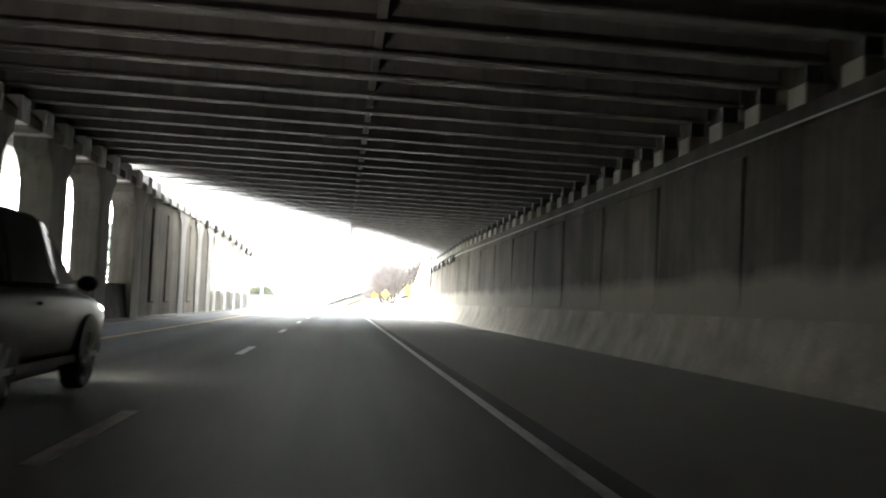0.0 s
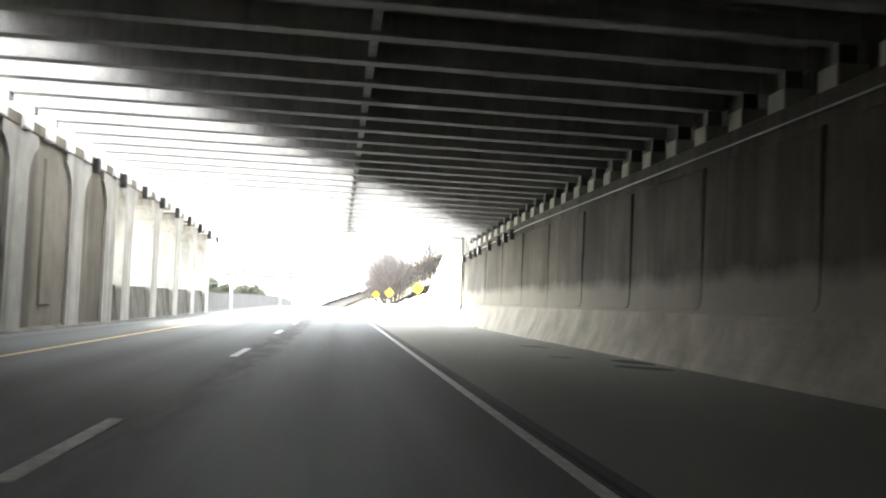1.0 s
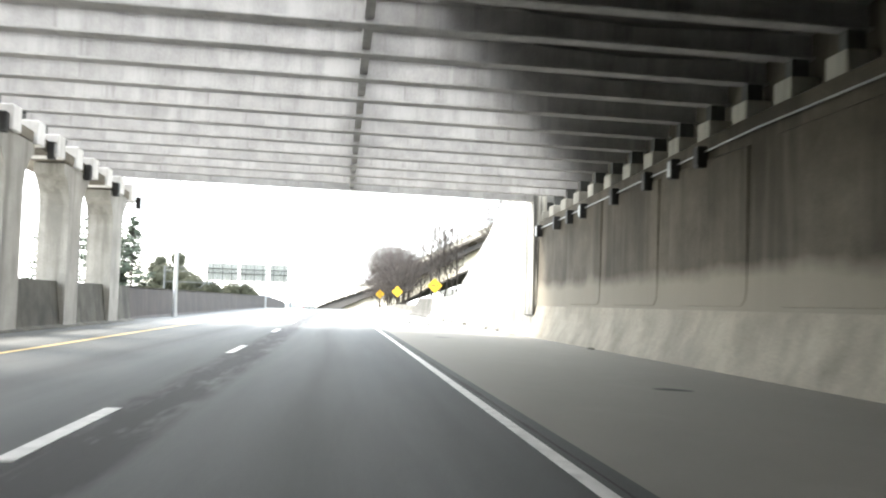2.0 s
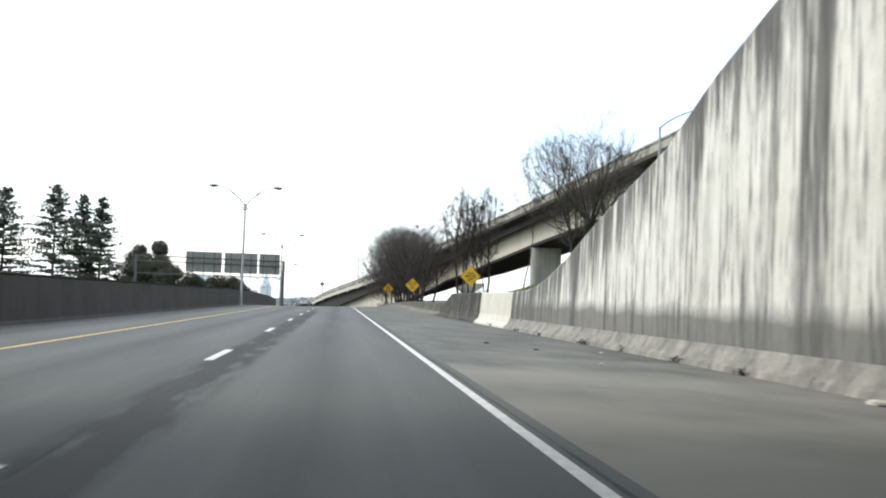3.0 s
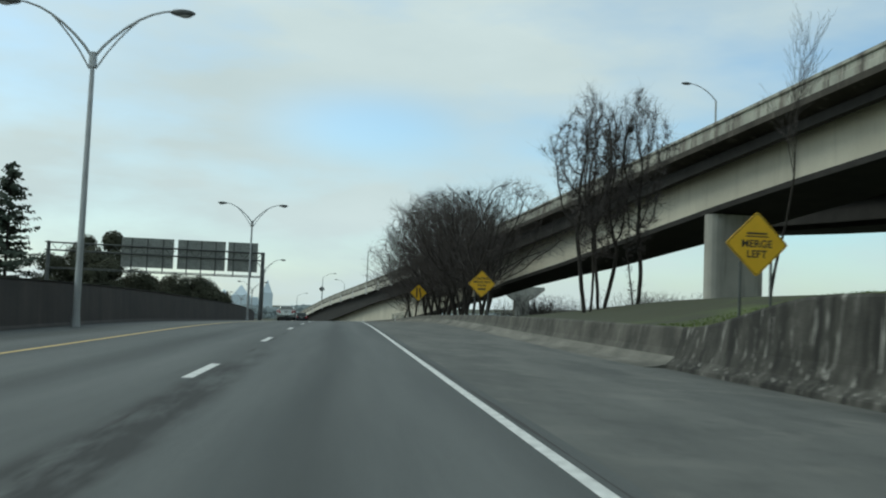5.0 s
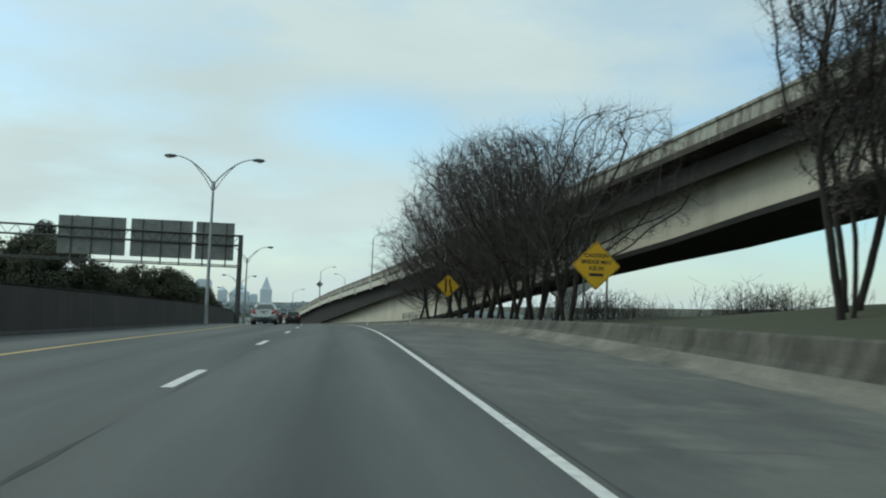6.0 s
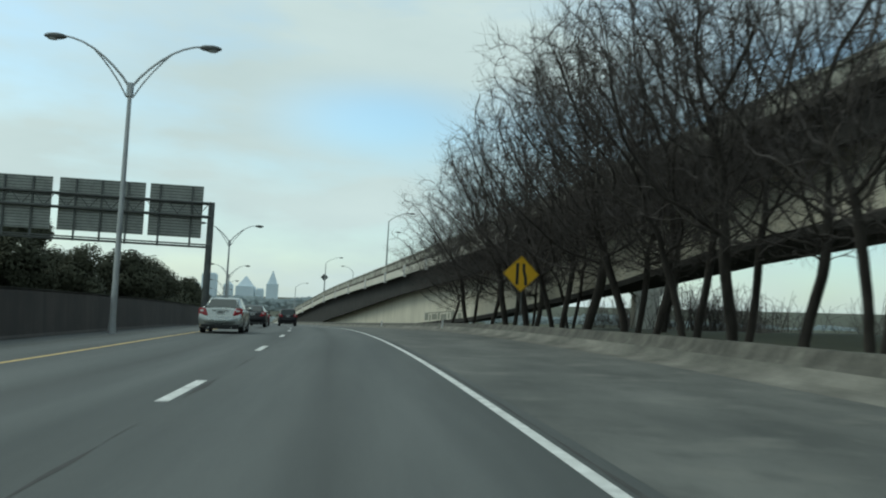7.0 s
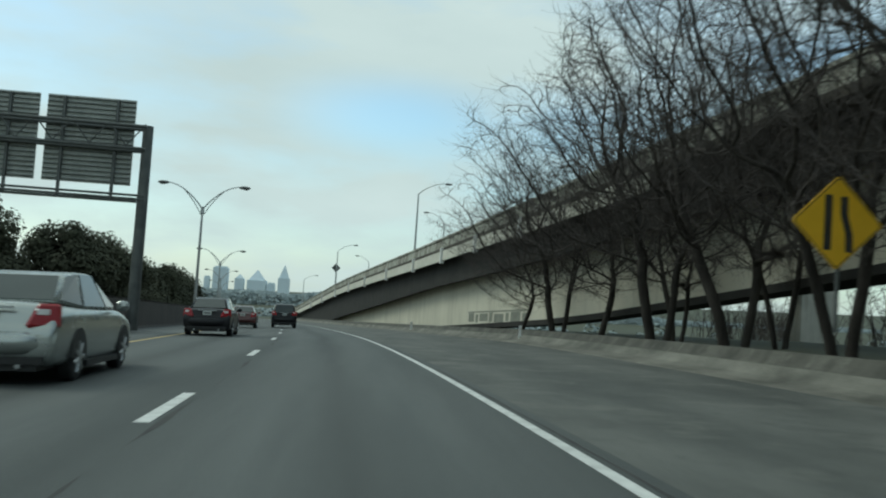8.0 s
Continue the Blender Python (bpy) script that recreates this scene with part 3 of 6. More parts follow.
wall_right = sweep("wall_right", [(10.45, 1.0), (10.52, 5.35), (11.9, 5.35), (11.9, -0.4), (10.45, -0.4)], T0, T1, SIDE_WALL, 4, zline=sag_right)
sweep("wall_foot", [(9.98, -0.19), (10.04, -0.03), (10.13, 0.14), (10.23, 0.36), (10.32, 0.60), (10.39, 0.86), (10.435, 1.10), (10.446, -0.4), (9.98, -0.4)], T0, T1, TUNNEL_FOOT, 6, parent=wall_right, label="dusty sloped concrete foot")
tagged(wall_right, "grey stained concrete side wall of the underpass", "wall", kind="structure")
back_wall = sweep("wall_bearing", [(11.25, 4.9), (11.88, 4.9), (11.88, 6.78), (11.25, 6.78)], T0, T1, CONCRETE, 4, zline=sag_right)
tagged(back_wall, "grimy concrete back wall behind the girder seats", "wall", kind="structure")
overpass = empty("overpass_bridge", (2, 40, 6), label="steel girder overpass with a concrete deck over the highway", category="bridge")


def in_place(ob):
    """Keep a child where its mesh says, in the world."""
    ob.matrix_parent_inverse = Matrix.Translation(ob.parent.location).inverted()
    return ob


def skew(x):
    """The slanting edge of light on the ceiling: solid dark deck before it, added translucent pans beyond."""
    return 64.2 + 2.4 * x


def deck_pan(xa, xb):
    """A thin corrugated translucent pan, added between the girders to light the ceiling, with its edges turned up."""
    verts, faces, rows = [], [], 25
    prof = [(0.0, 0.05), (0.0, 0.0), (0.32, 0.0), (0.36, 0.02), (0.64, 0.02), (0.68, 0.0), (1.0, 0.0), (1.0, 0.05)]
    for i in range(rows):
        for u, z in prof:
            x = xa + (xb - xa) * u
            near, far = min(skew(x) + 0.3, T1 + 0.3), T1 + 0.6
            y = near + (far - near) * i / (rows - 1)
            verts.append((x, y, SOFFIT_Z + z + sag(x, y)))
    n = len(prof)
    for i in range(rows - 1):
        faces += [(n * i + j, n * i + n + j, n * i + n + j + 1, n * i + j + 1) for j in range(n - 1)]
    return in_place(raw("deck_pan", verts, faces, CEILING_GLOW, overpass, "added translucent pan that brightens the ceiling"))


def deck_piece(name, xa, xb, near, far, thick, mat, label=""):
    """A strip of the deck between two slanting ends, that follows its fall."""
    verts, faces, rows = [], [], 9
    for i in range(rows):
        for z in (SOFFIT_Z, SOFFIT_Z + thick):
            for x in (xa, xb):
                y = near(x) + (far(x) - near(x)) * i / (rows - 1)
                verts.append((x, y, z + sag(x, y)))
    for i in range(rows - 1):
        k = 4 * i
        faces += [(k, k + 4, k + 5, k + 1), (k + 2, k + 3, k + 7, k + 6), (k, k + 2, k + 6, k + 4), (k + 1, k + 5, k + 7, k + 3)]
    faces += [(0, 1, 3, 2), (4 * rows - 4, 4 * rows - 2, 4 * rows - 1, 4 * rows - 3)]
    return in_place(raw(name, verts, faces, mat, overpass, label))


# Unlit side of the ceiling, its shade put into the colour.
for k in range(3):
    deck_piece("deck_slab", -8.4 + 6.77 * k, -1.633 + 6.77 * k, lambda x: T0, lambda x: min(skew(x), T1 + 0.5), 0.5, DIM_SOFFIT, "concrete deck underside with the dimness painted in")
# Added translucent pans fill the lit side of the ceiling.
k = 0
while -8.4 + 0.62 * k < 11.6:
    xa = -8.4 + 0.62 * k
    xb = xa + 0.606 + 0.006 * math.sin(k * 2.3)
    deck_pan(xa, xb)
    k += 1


def girder_mesh():
    prof = [(-0.19, 0), (0.19, 0), (0.19, 0.05), (0.02, 0.06), (0.02, 0.51), (0.17, 0.53), (0.17, 0.575), (-0.17, 0.575), (-0.17, 0.53), (-0.02, 0.51), (-0.02, 0.06), (-0.19, 0.05)]
    verts = [(x, p, z) for x in (-7.75, 11.2) for p, z in prof]
    k = len(prof)
    faces = [(j, (j + 1) % k, k + (j + 1) % k, k + j) for j in range(k)] + [tuple(reversed(range(k))), tuple(range(k, 2 * k))]
    me = bpy.data.meshes.new("girder")
    me.from_pydata(verts, [], faces)
    me.materials.append(GIRDER)
    return me


gm = girder_mesh()
pad = bpy.data.meshes.new("girder_seat")
bmp = boxed(10.60, 11.22, -0.36, 0.36, 5.358, 5.82, bevel=0.03)
bmp.to_mesh(pad)
bmp.free()
pad.materials.append(PIER)
pad_l = bpy.data.meshes.new("girder_seat")
bmp = boxed(-7.7, -6.40, -0.33, 0.33, 5.24, 5.92, bevel=0.03)
bmp.to_mesh(pad_l)
bmp.free()
pad_l.materials.append(SOFFIT)
shoe = bpy.data.meshes.new("bearing")
bmp = boxed(10.74, 11.1, -0.13, 0.13, 5.824, 6.216)
bmp.to_mesh(shoe)
bmp.free()
shoe.materials.append(DARK_STEEL)
shoe_l = bpy.data.meshes.new("bearing")
bmp = boxed(-7.5, -6.9, -0.15, 0.15, 5.924, 6.216)
bmp.to_mesh(shoe_l)
bmp.free()
shoe_l.materials.append(DARK_STEEL)
dia = bpy.data.meshes.new("diaphragm")
bmp = boxed(2.38, 2.56, -0.94, 0.94, 6.36, 6.77)
bmp.to_mesh(dia)
bmp.free()
dia.materials.append(GIRDER)
y = T1 + 0.35
while y > T0 + 1:
    for name, me, dy in (("girder", gm, 0), ("girder_seat", pad, 0), ("girder_seat", pad_l, 0), ("bearing", shoe, 0), ("bearing", shoe_l, 0), ("diaphragm", dia, -0.98)):
        ob = new(name, me)
        ob.parent = overpass
        seat_x = 0.0 if me is gm else 2.47 if me is dia else 10.9 if me in (pad, shoe) else -7.2
        ob.location = (0, y + dy, (GIRDER_Z if me is gm else 0) + sag(seat_x, y))
        if me is gm:
            ob.rotation_euler = (0, math.atan(CROSS_FALL), 0)
        in_place(ob)
    y -= 1.96
in_place(part("edge_beam", boxed(-8.4, 11.9, T1 + 0.604, T1 + 0.95, 6.35, 8.3, bevel=0.03), SOFFIT, overpass))

# Added slab and wall to the west, out of sight, to hold back daylight.
west = [(-8.45, T0), (-8.45, 52.0), (-25.0, 52.0), (-25.0, T0)]
in_place(raw("deck_slab", [(a, b, z) for z in (6.3, 7.65) for a, b in west], [(3, 2, 1, 0), (4, 5, 6, 7)] + [(k, (k + 1) % 4, 4 + (k + 1) % 4, 4 + k) for k in range(4)], SOFFIT, overpass, "unseen slab added over the opposite lanes to block skylight"))
far_side = part("wall_abutment", boxed(-25.0, -23.8, T0, 51.9, -0.5, 6.296), SOFFIT)
tagged(far_side, "unseen pale wall added beyond the opposite lanes to block daylight", "wall", kind="structure")
# cap beam over the column row, solid stretch and columns
cap = sweep("cap_beam", [(-7.95, 5.25), (-6.54, 5.25), (-6.50, 5.29), (-6.50, 5.56), (-6.54, 5.60), (-7.95, 5.60)], T0, T1 + 1.2, CONCRETE, 4, parent=overpass, zline=sag_left)
in_place(cap)
back_l = sweep("wall_bearing", [(-8.35, 5.3), (-7.954, 5.3), (-7.954, 6.78), (-8.35, 6.78)], T0, T1, CONCRETE, 4, zline=sag_left)
tagged(back_l, "grimy concrete back wall behind the girder seats", "wall", kind="structure")
wall_left = part("wall_left", boxed(-7.85, -6.62, 47.6, 67.6, -0.2, 5.418), CONCRETE)
tagged(wall_left, "grey concrete wall panels between the columns", "wall", kind="structure")
# Added out of view to darken the side wall near the start.
part("wall_left_far", boxed(-7.85, -6.62, T0, 27.6, -0.2, 5.418), CONCRETE)
tagged(bpy.data.objects["wall_left_far"], "unseen grey wall added in the column row to block daylight", "wall", kind="structure")
low_wall = sweep("wall_median", [(-7.7, -0.3), (-6.40, -0.3), (-6.40, 0.02), (-6.62, 0.10), (-6.72, 0.9), (-6.78, 1.45), (-7.5, 1.45), (-7.7, 0.9)], T0, T1 + 2, LOW_BARRIER, 4)
tagged(low_wall, "low grimy concrete wall between the columns", "wall", kind="structure")


def column_mesh():
    """A square column whose head flares along the road into rounded brackets."""
    prof = [(-0.72, -1.0), (-0.72, 3.7), (-0.80, 4.05), (-1.05, 4.40), (-1.40, 4.64), (-1.42, 4.946), (1.42, 4.946), (1.40, 4.64), (1.05, 4.40), (0.80, 4.05), (0.72, 3.7), (0.72, -1.0)]
    k = len(prof)
    verts = [(x, p, z) for x in (-0.46, 0.46) for p, z in prof]
    faces = [(j, (j + 1) % k, k + (j + 1) % k, k + j) for j in range(k)] + [tuple(reversed(range(k))), tuple(range(k, 2 * k))]
    me = bpy.data.meshes.new("column")
    me.from_pydata(verts, [], faces)
    me.materials.append(COLUMN)
    return me


cm = column_mesh()
for y in (30.4, 35.8, 41.1, 46.6, 57.5, 63.0, 67.4, 70.3, 75.9, 81.6, 87.3, 93.0):
    ob = new("column", cm)
    ob.parent = overpass
    ob.location = (-6.98, y, sag_left(y) + 0.30)
    in_place(ob)
# raised panels on the side wall, pilasters on the other
def panel_mesh():
    """A shallow raised panel with rounded lower corners."""
    ring = [(-2.1, 4.6)]
    for cx, a0 in ((-1.75, math.pi), (1.75, 1.5 * math.pi)):
        ring += [(cx + 0.35 * math.cos(a0 + math.pi / 2 * k / 5), 1.49 + 0.35 * math.sin(a0 + math.pi / 2 * k / 5)) for k in range(6)]
    ring.append((2.1, 4.6))
    n = len(ring)
    inner = [(p * 0.965, 2.9 + (z - 2.9) * 0.965) for p, z in ring]
    verts = [(0.05, p, z) for p, z in ring] + [(-0.035, p, z) for p, z in inner]
    me = bpy.data.meshes.new("wall_panel")
    me.from_pydata(verts, [], [(k, (k + 1) % n, n + (k + 1) % n, n + k) for k in range(n)] + [tuple(range(n, 2 * n))])
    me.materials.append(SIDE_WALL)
    return me


panel = panel_mesh()
for i in range(23):
    ob = new("wall_panel", panel)
    ob.parent = wall_right
    ob.matrix_basis = pose(10.475, 87.3 - i * 5.35, 0)
pil = bpy.data.meshes.new("pilaster")
bmp = boxed(-0.09, 0.05, -0.55, 0.55, 1.04, 5.30, bevel=0.05)
bmp.to_mesh(pil)
bmp.free()
pil.materials.append(CONCRETE)
for y in (50.2, 53.8, 60.3):
    ob = new("pilaster", pil)
    ob.parent = wall_left
    ob.matrix_basis = pose(-6.60, y, -0.35)
# Added across the road behind the start, only to shut out daylight.
end_wall = part("wall_end", boxed(-9, 13, T0 - 0.5, T0 - 0.02, -0.3, 7.6), CONCRETE)
tagged(end_wall, "unseen dark wall added behind the start to block daylight", "wall", kind="structure")

# ---------- walls and barriers outside ----------
WING_TOP = [(94.6, 8.6), (98.6, 7.9), (104.0, 6.4), (107.0, 5.25), (110.0, 4.6), (113.5, 3.8), (117.5, 2.75), (121.0, 2.0), (124.0, 1.68), (127.3, 1.62)]


def wing_wall():
    verts, faces = [], []
    ys = [94.64 + (127.4 - 94.64) * i / 40 for i in range(41)]
    for y in ys:
        t = lerp_table(WING_TOP, y)
        for s, z in ((10.36, 0.68), (10.42, t - 0.10), (10.46, t), (10.80, t), (10.82, -0.4), (10.36, -0.4)):
            verts.append((s, y, z))
    for i in range(40):
        for j in range(6):
            a, b = i * 6 + j, i * 6 + (j + 1) % 6
            faces.append((a, b, b + 6, a + 6))
    faces += [tuple(range(6)), tuple(reversed(range(240, 246)))]
    w = raw("wall_wing", verts, faces, WING)
    drop = w.data.attributes.new("drop", "FLOAT", "POINT")
    drop.data.foreach_set("value", [lerp_table(WING_TOP, v.co.y) - v.co.z for v in w.data.vertices])
    tagged(w, "tall wing wall of pale concrete with dark rain streaks", "wall", kind="structure")
    sweep("wall_foot", [(9.98, -0.19), (10.03, -0.06), (10.16, 0.04), (10.28, 0.22), (10.335, 0.33), (10.355, -0.4), (9.98, -0.4)], 94.64, 127.4, WING_BASE, 4, parent=w, label="grimy sloped concrete foot")
    part("pilaster", boxed(10.26, 10.45, 94.66, 96.4, 0.7, 7.4, bevel=0.04), WING, w)
    return w


wing_wall()


def tall_profile(h):
    return [(9.98, -0.19), (10.0, -0.08), (10.22, 0.10), (10.33, 0.42), (10.42, h - 0.06), (10.45, h), (10.74, h), (10.78, -0.4), (9.98, -0.4)]


b1 = sweep("barrier_pale", tall_profile(1.60), 127.43, 137.0, CLEAN_BARRIER, 3)
tagged(b1, "clean pale concrete barrier segment beside the shoulder", "barrier", kind="structure")
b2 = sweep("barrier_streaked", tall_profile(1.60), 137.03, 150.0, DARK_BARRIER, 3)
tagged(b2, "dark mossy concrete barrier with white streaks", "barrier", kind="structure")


def barrier_x(y):
    return barrier_at(y) - 10.2


def low(y):
    """The barrier's profile, lower and lower along the bend."""
    h = lerp_table([(157, 0.85), (170, 0.80), (188, 0.58), (200, 0.42), (240, 0.36), (300, 0.36)], y)
    return [(10.24, 0.10), (10.34, 0.10 + 0.27 * (h - 0.1)), (10.44, h - 0.05), (10.48, h), (10.68, h), (10.74, -0.4), (10.24, -0.4)]


b3 = sweep("barrier_low", low, 157.03, 430, LOW_BARRIER, 4, xline=barrier_x)
tagged(b3, "low weathered concrete barrier beside the shoulder", "barrier", kind="structure")
tv, tf = [], []
for i in range(8):
    y = 150.03 + i
    tv += [(s, y, z) for s, z in tall_profile(1.60 - 0.75 * smooth01(i / 7))]
    if i:
        tf += [(9 * i - 9 + j, 9 * i - 9 + (j + 1) % 9, 9 * i + (j + 1) % 9, 9 * i + j) for j in range(9)]
tf += [tuple(range(9)), tuple(reversed(range(63, 72)))]
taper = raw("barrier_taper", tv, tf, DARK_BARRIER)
tagged(taper, "dark mossy concrete barrier sloping down at its end", "barrier", kind="structure")

median = sweep("median_wall", [(-7.02, -0.3), (-7.02, 0.02), (-7.10, 0.10), (-7.16, 1.34), (-7.20, 1.42), (-7.46, 1.42), (-7.50, -0.3)], T1 + 2.02, 520, MEDIAN, 5)
tagged(median, "dark soot-stained concrete median wall", "median wall", kind="structure")
sweep("coping", [(-7.14, 1.424), (-7.12, 1.46), (-7.50, 1.46), (-7.48, 1.424)], T1 + 2.02, 520, LOW_BARRIER, 5, parent=median, label="thin grey coping")

kerb = [(9.30, -0.21), (9.45, -0.155), (9.75, -0.135), (10.0, -0.08), (10.14, 0.02), (10.232, 0.12), (10.236, -0.4), (9.30, -0.4)]
sweep("barrier_foot", kerb, 157.03, 430, DUST, 4, xline=barrier_x, parent=b3, label="dusty pale concrete foot")

# ---------- the ramp bridge ----------
BX0, BY0, BM = 23.0, 189.0, -0.143
RAMP_TOP = [(60, 22.6), (92, 20.0), (140, 16.1), (185, 12.7), (205, 11.3), (250, 8.3), (295, 5.8), (332, 4.0), (363, 2.4), (480, -6.0), (560, -11.5)]
RAMP_DEEP = [(92, 4.5), (185, 4.6), (206, 5.2), (215, 5.6), (228, 5.8), (240, 6.7), (266, 7.7), (320, 8.0), (400, 8.5), (560, 9.0)]


def bx(y):
    return BX0 + BM * (y - BY0)


def bz(y):
    """Top of the ramp's parapet, eased over five metres either way."""
    return sum(lerp_table(RAMP_TOP, y + d) for d in (-14, -7, 0, 7, 14)) / 5


def ramp_bridge(name, width, y0, y1, label, xl, zl, deep, mats, at, rail_deep=0.95, edge=-0.10):
    e = empty(name, at, label=label, category="bridge")
    rail, web_mat = mats

    def s(n, prof, mat, lab="", line=zl, a=y0, b=y1):
        return in_place(sweep(n, prof, a, b, mat, 8.0, e, lab, True, xl, line, banked=False))
    s("parapet", [(0.0, -rail_deep), (0.0, -0.52), (0.05, -0.48), (0.05, -0.20), (-0.05, -0.16), (-0.05, 0.0), (0.32, 0.0), (0.32, -rail_deep)], rail)
    s("parapet", [(width - 0.32, -0.95), (width - 0.32, 0.0), (width, 0.0), (width, -0.95)], rail)
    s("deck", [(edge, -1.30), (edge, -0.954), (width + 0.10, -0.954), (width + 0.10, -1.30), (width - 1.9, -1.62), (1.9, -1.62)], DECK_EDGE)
    count = int((y1 - y0) / 8)
    ys = [y0 + (y1 - y0) * i / count for i in range(count + 1)]
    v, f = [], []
    # Added dark beam in place of the overhang's shadow on the web.
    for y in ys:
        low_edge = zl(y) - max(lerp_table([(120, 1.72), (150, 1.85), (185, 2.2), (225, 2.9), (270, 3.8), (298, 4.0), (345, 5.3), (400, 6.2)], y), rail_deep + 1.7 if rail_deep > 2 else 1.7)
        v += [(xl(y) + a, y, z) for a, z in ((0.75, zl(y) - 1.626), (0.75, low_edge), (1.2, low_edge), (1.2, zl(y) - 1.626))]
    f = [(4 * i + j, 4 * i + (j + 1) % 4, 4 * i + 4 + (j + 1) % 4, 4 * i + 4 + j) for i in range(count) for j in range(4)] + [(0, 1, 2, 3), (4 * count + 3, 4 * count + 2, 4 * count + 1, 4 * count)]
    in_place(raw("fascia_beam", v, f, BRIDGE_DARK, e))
    # Far web and flanges wear the underside's shade as their colour.
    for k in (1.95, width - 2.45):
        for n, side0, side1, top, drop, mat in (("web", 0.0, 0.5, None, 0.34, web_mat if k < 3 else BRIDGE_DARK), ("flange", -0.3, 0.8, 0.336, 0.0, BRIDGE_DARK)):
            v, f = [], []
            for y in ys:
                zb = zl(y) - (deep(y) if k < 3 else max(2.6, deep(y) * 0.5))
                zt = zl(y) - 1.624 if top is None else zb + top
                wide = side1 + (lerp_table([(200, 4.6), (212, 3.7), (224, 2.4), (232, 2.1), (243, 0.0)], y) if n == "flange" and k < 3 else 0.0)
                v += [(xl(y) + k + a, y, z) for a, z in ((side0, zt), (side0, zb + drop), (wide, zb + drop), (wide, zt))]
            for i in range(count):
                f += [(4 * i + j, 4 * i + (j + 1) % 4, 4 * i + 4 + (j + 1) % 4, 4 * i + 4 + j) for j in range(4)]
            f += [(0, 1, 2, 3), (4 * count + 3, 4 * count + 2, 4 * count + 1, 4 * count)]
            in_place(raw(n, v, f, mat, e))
    return e


ramp_bridge("ramp_bridge", 9.0, 92.0, 520.0, "cream concrete ramp bridge on piers with a weathered parapet", bx, bz,
            lambda y: lerp_table(RAMP_DEEP, y), (PARAPET, FASCIA), (BX0, BY0, 8))
ramp_bridge("ramp_bridge", 8.0, 110.0, 214.0, "ramp bridge with a pale parapet over shade-darkened beams", lambda y: 35.6 + 0.083 * (207 - y) - 0.0078 * max(0.0, y - 198) ** 2, lambda y: 14.15 + 0.0365 * (y - 181),
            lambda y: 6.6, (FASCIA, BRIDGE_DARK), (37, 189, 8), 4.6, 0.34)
for y in (130.0, 168.0):
    x = 36.6 + 0.083 * (207 - y)
    in_place(part("pier", boxed(x, x + 5.6, y - 0.6, y + 0.6, ground_z(x + 2, y) - 2.0, 7.52 + 0.0365 * (y - 181), bevel=0.05), PIER, bpy.data.objects["ramp_bridge.001"]))
in_place(sweep("parapet_panel", [(-0.15, -2.10), (-0.15, -1.24), (-0.106, -1.24), (-0.106, -2.10)], 252.0, 520.0, CLEAN_BARRIER, 8.0, bpy.data.objects["ramp_bridge"], "clean pale panel along the deck edge", True, bx, bz, banked=False))
for y in (270.0, 280.5, 291.2, 303.2, 318.5, 335.0, 351.0, 367.4, 388.0, 410.0):
    in_place(part("bracket", boxed(bx(y) - 0.30, bx(y) + 0.05, y - 0.35, y + 0.35, bz(y) - 2.32, bz(y) - 0.98, bevel=0.03), SOFFIT, bpy.data.objects["ramp_bridge"], "pale concrete bracket on the deck edge"))


def sprayed(y0, y1, low, high):
    """One flat bar of grey spray on the girder's face, between two heights over its sloping foot."""
    v = []
    for y in (y0, y1):
        foot = -0.46 - 0.0415 * (y - 273.5)
        v += [(bx(y) + 1.946, y, foot + low), (bx(y) + 1.946, y, foot + high), (bx(y) + 1.952, y, foot + high), (bx(y) + 1.952, y, foot + low)]
    f = [(0, 1, 2, 3), (7, 6, 5, 4)] + [(k, k + 4, (k + 1) % 4 + 4, (k + 1) % 4) for k in range(4)]
    in_place(raw("text_bar", v, f, SPRAY, bpy.data.objects["ramp_bridge"], "grey sprayed bar on the concrete"))


for i, (a, b) in enumerate(((273.6, 274.9), (275.3, 277.5), (277.9, 278.7), (279.2, 281.6), (282.0, 282.9), (283.3, 285.6), (286.0, 286.8), (287.2, 288.9))):
    sprayed(a, b, -0.05 + 0.05 * (i % 3), 0.60 + 0.06 * ((i * 2) % 3))
sprayed(273.4, 289.1, 0.74, 0.86)


def bridge_pier(y):
    x, top = bx(y) + 1.6, bz(y) - lerp_table(RAMP_DEEP, y) - 0.01
    p = empty("bridge_pier", (x + 1.8, y, 0), label="pale concrete wall pier under the ramp bridge", category="pier", group="ramp piers")
    base = ground_z(x + 2, y) - 0.8
    bm = bmesh.new()
    ring = []
    for c, s0 in ((0.75, math.pi / 2), (2.95, -math.pi / 2)):
        for k in range(9):
            a = s0 + math.pi * k / 8
            ring.append((x + c + 0.75 * math.cos(a), y + 0.75 * math.sin(a)))
    lowv, topv = [bm.verts.new((a, b, base)) for a, b in ring], [bm.verts.new((a, b, top)) for a, b in ring]
    n = len(ring)
    for k in range(n):
        bm.faces.new((lowv[k], lowv[(k + 1) % n], topv[(k + 1) % n], topv[k]))
    bm.faces.new(topv)
    in_place(part("shaft", bm, PIER, p))
    in_place(part("bearing", boxed(x + 0.2, x + 0.9, y - 0.4, y + 0.4, top + 0.002, top + 0.009), BRIDGE_DARK, p))


for y in (140.0, 190.0):
    bridge_pier(y)


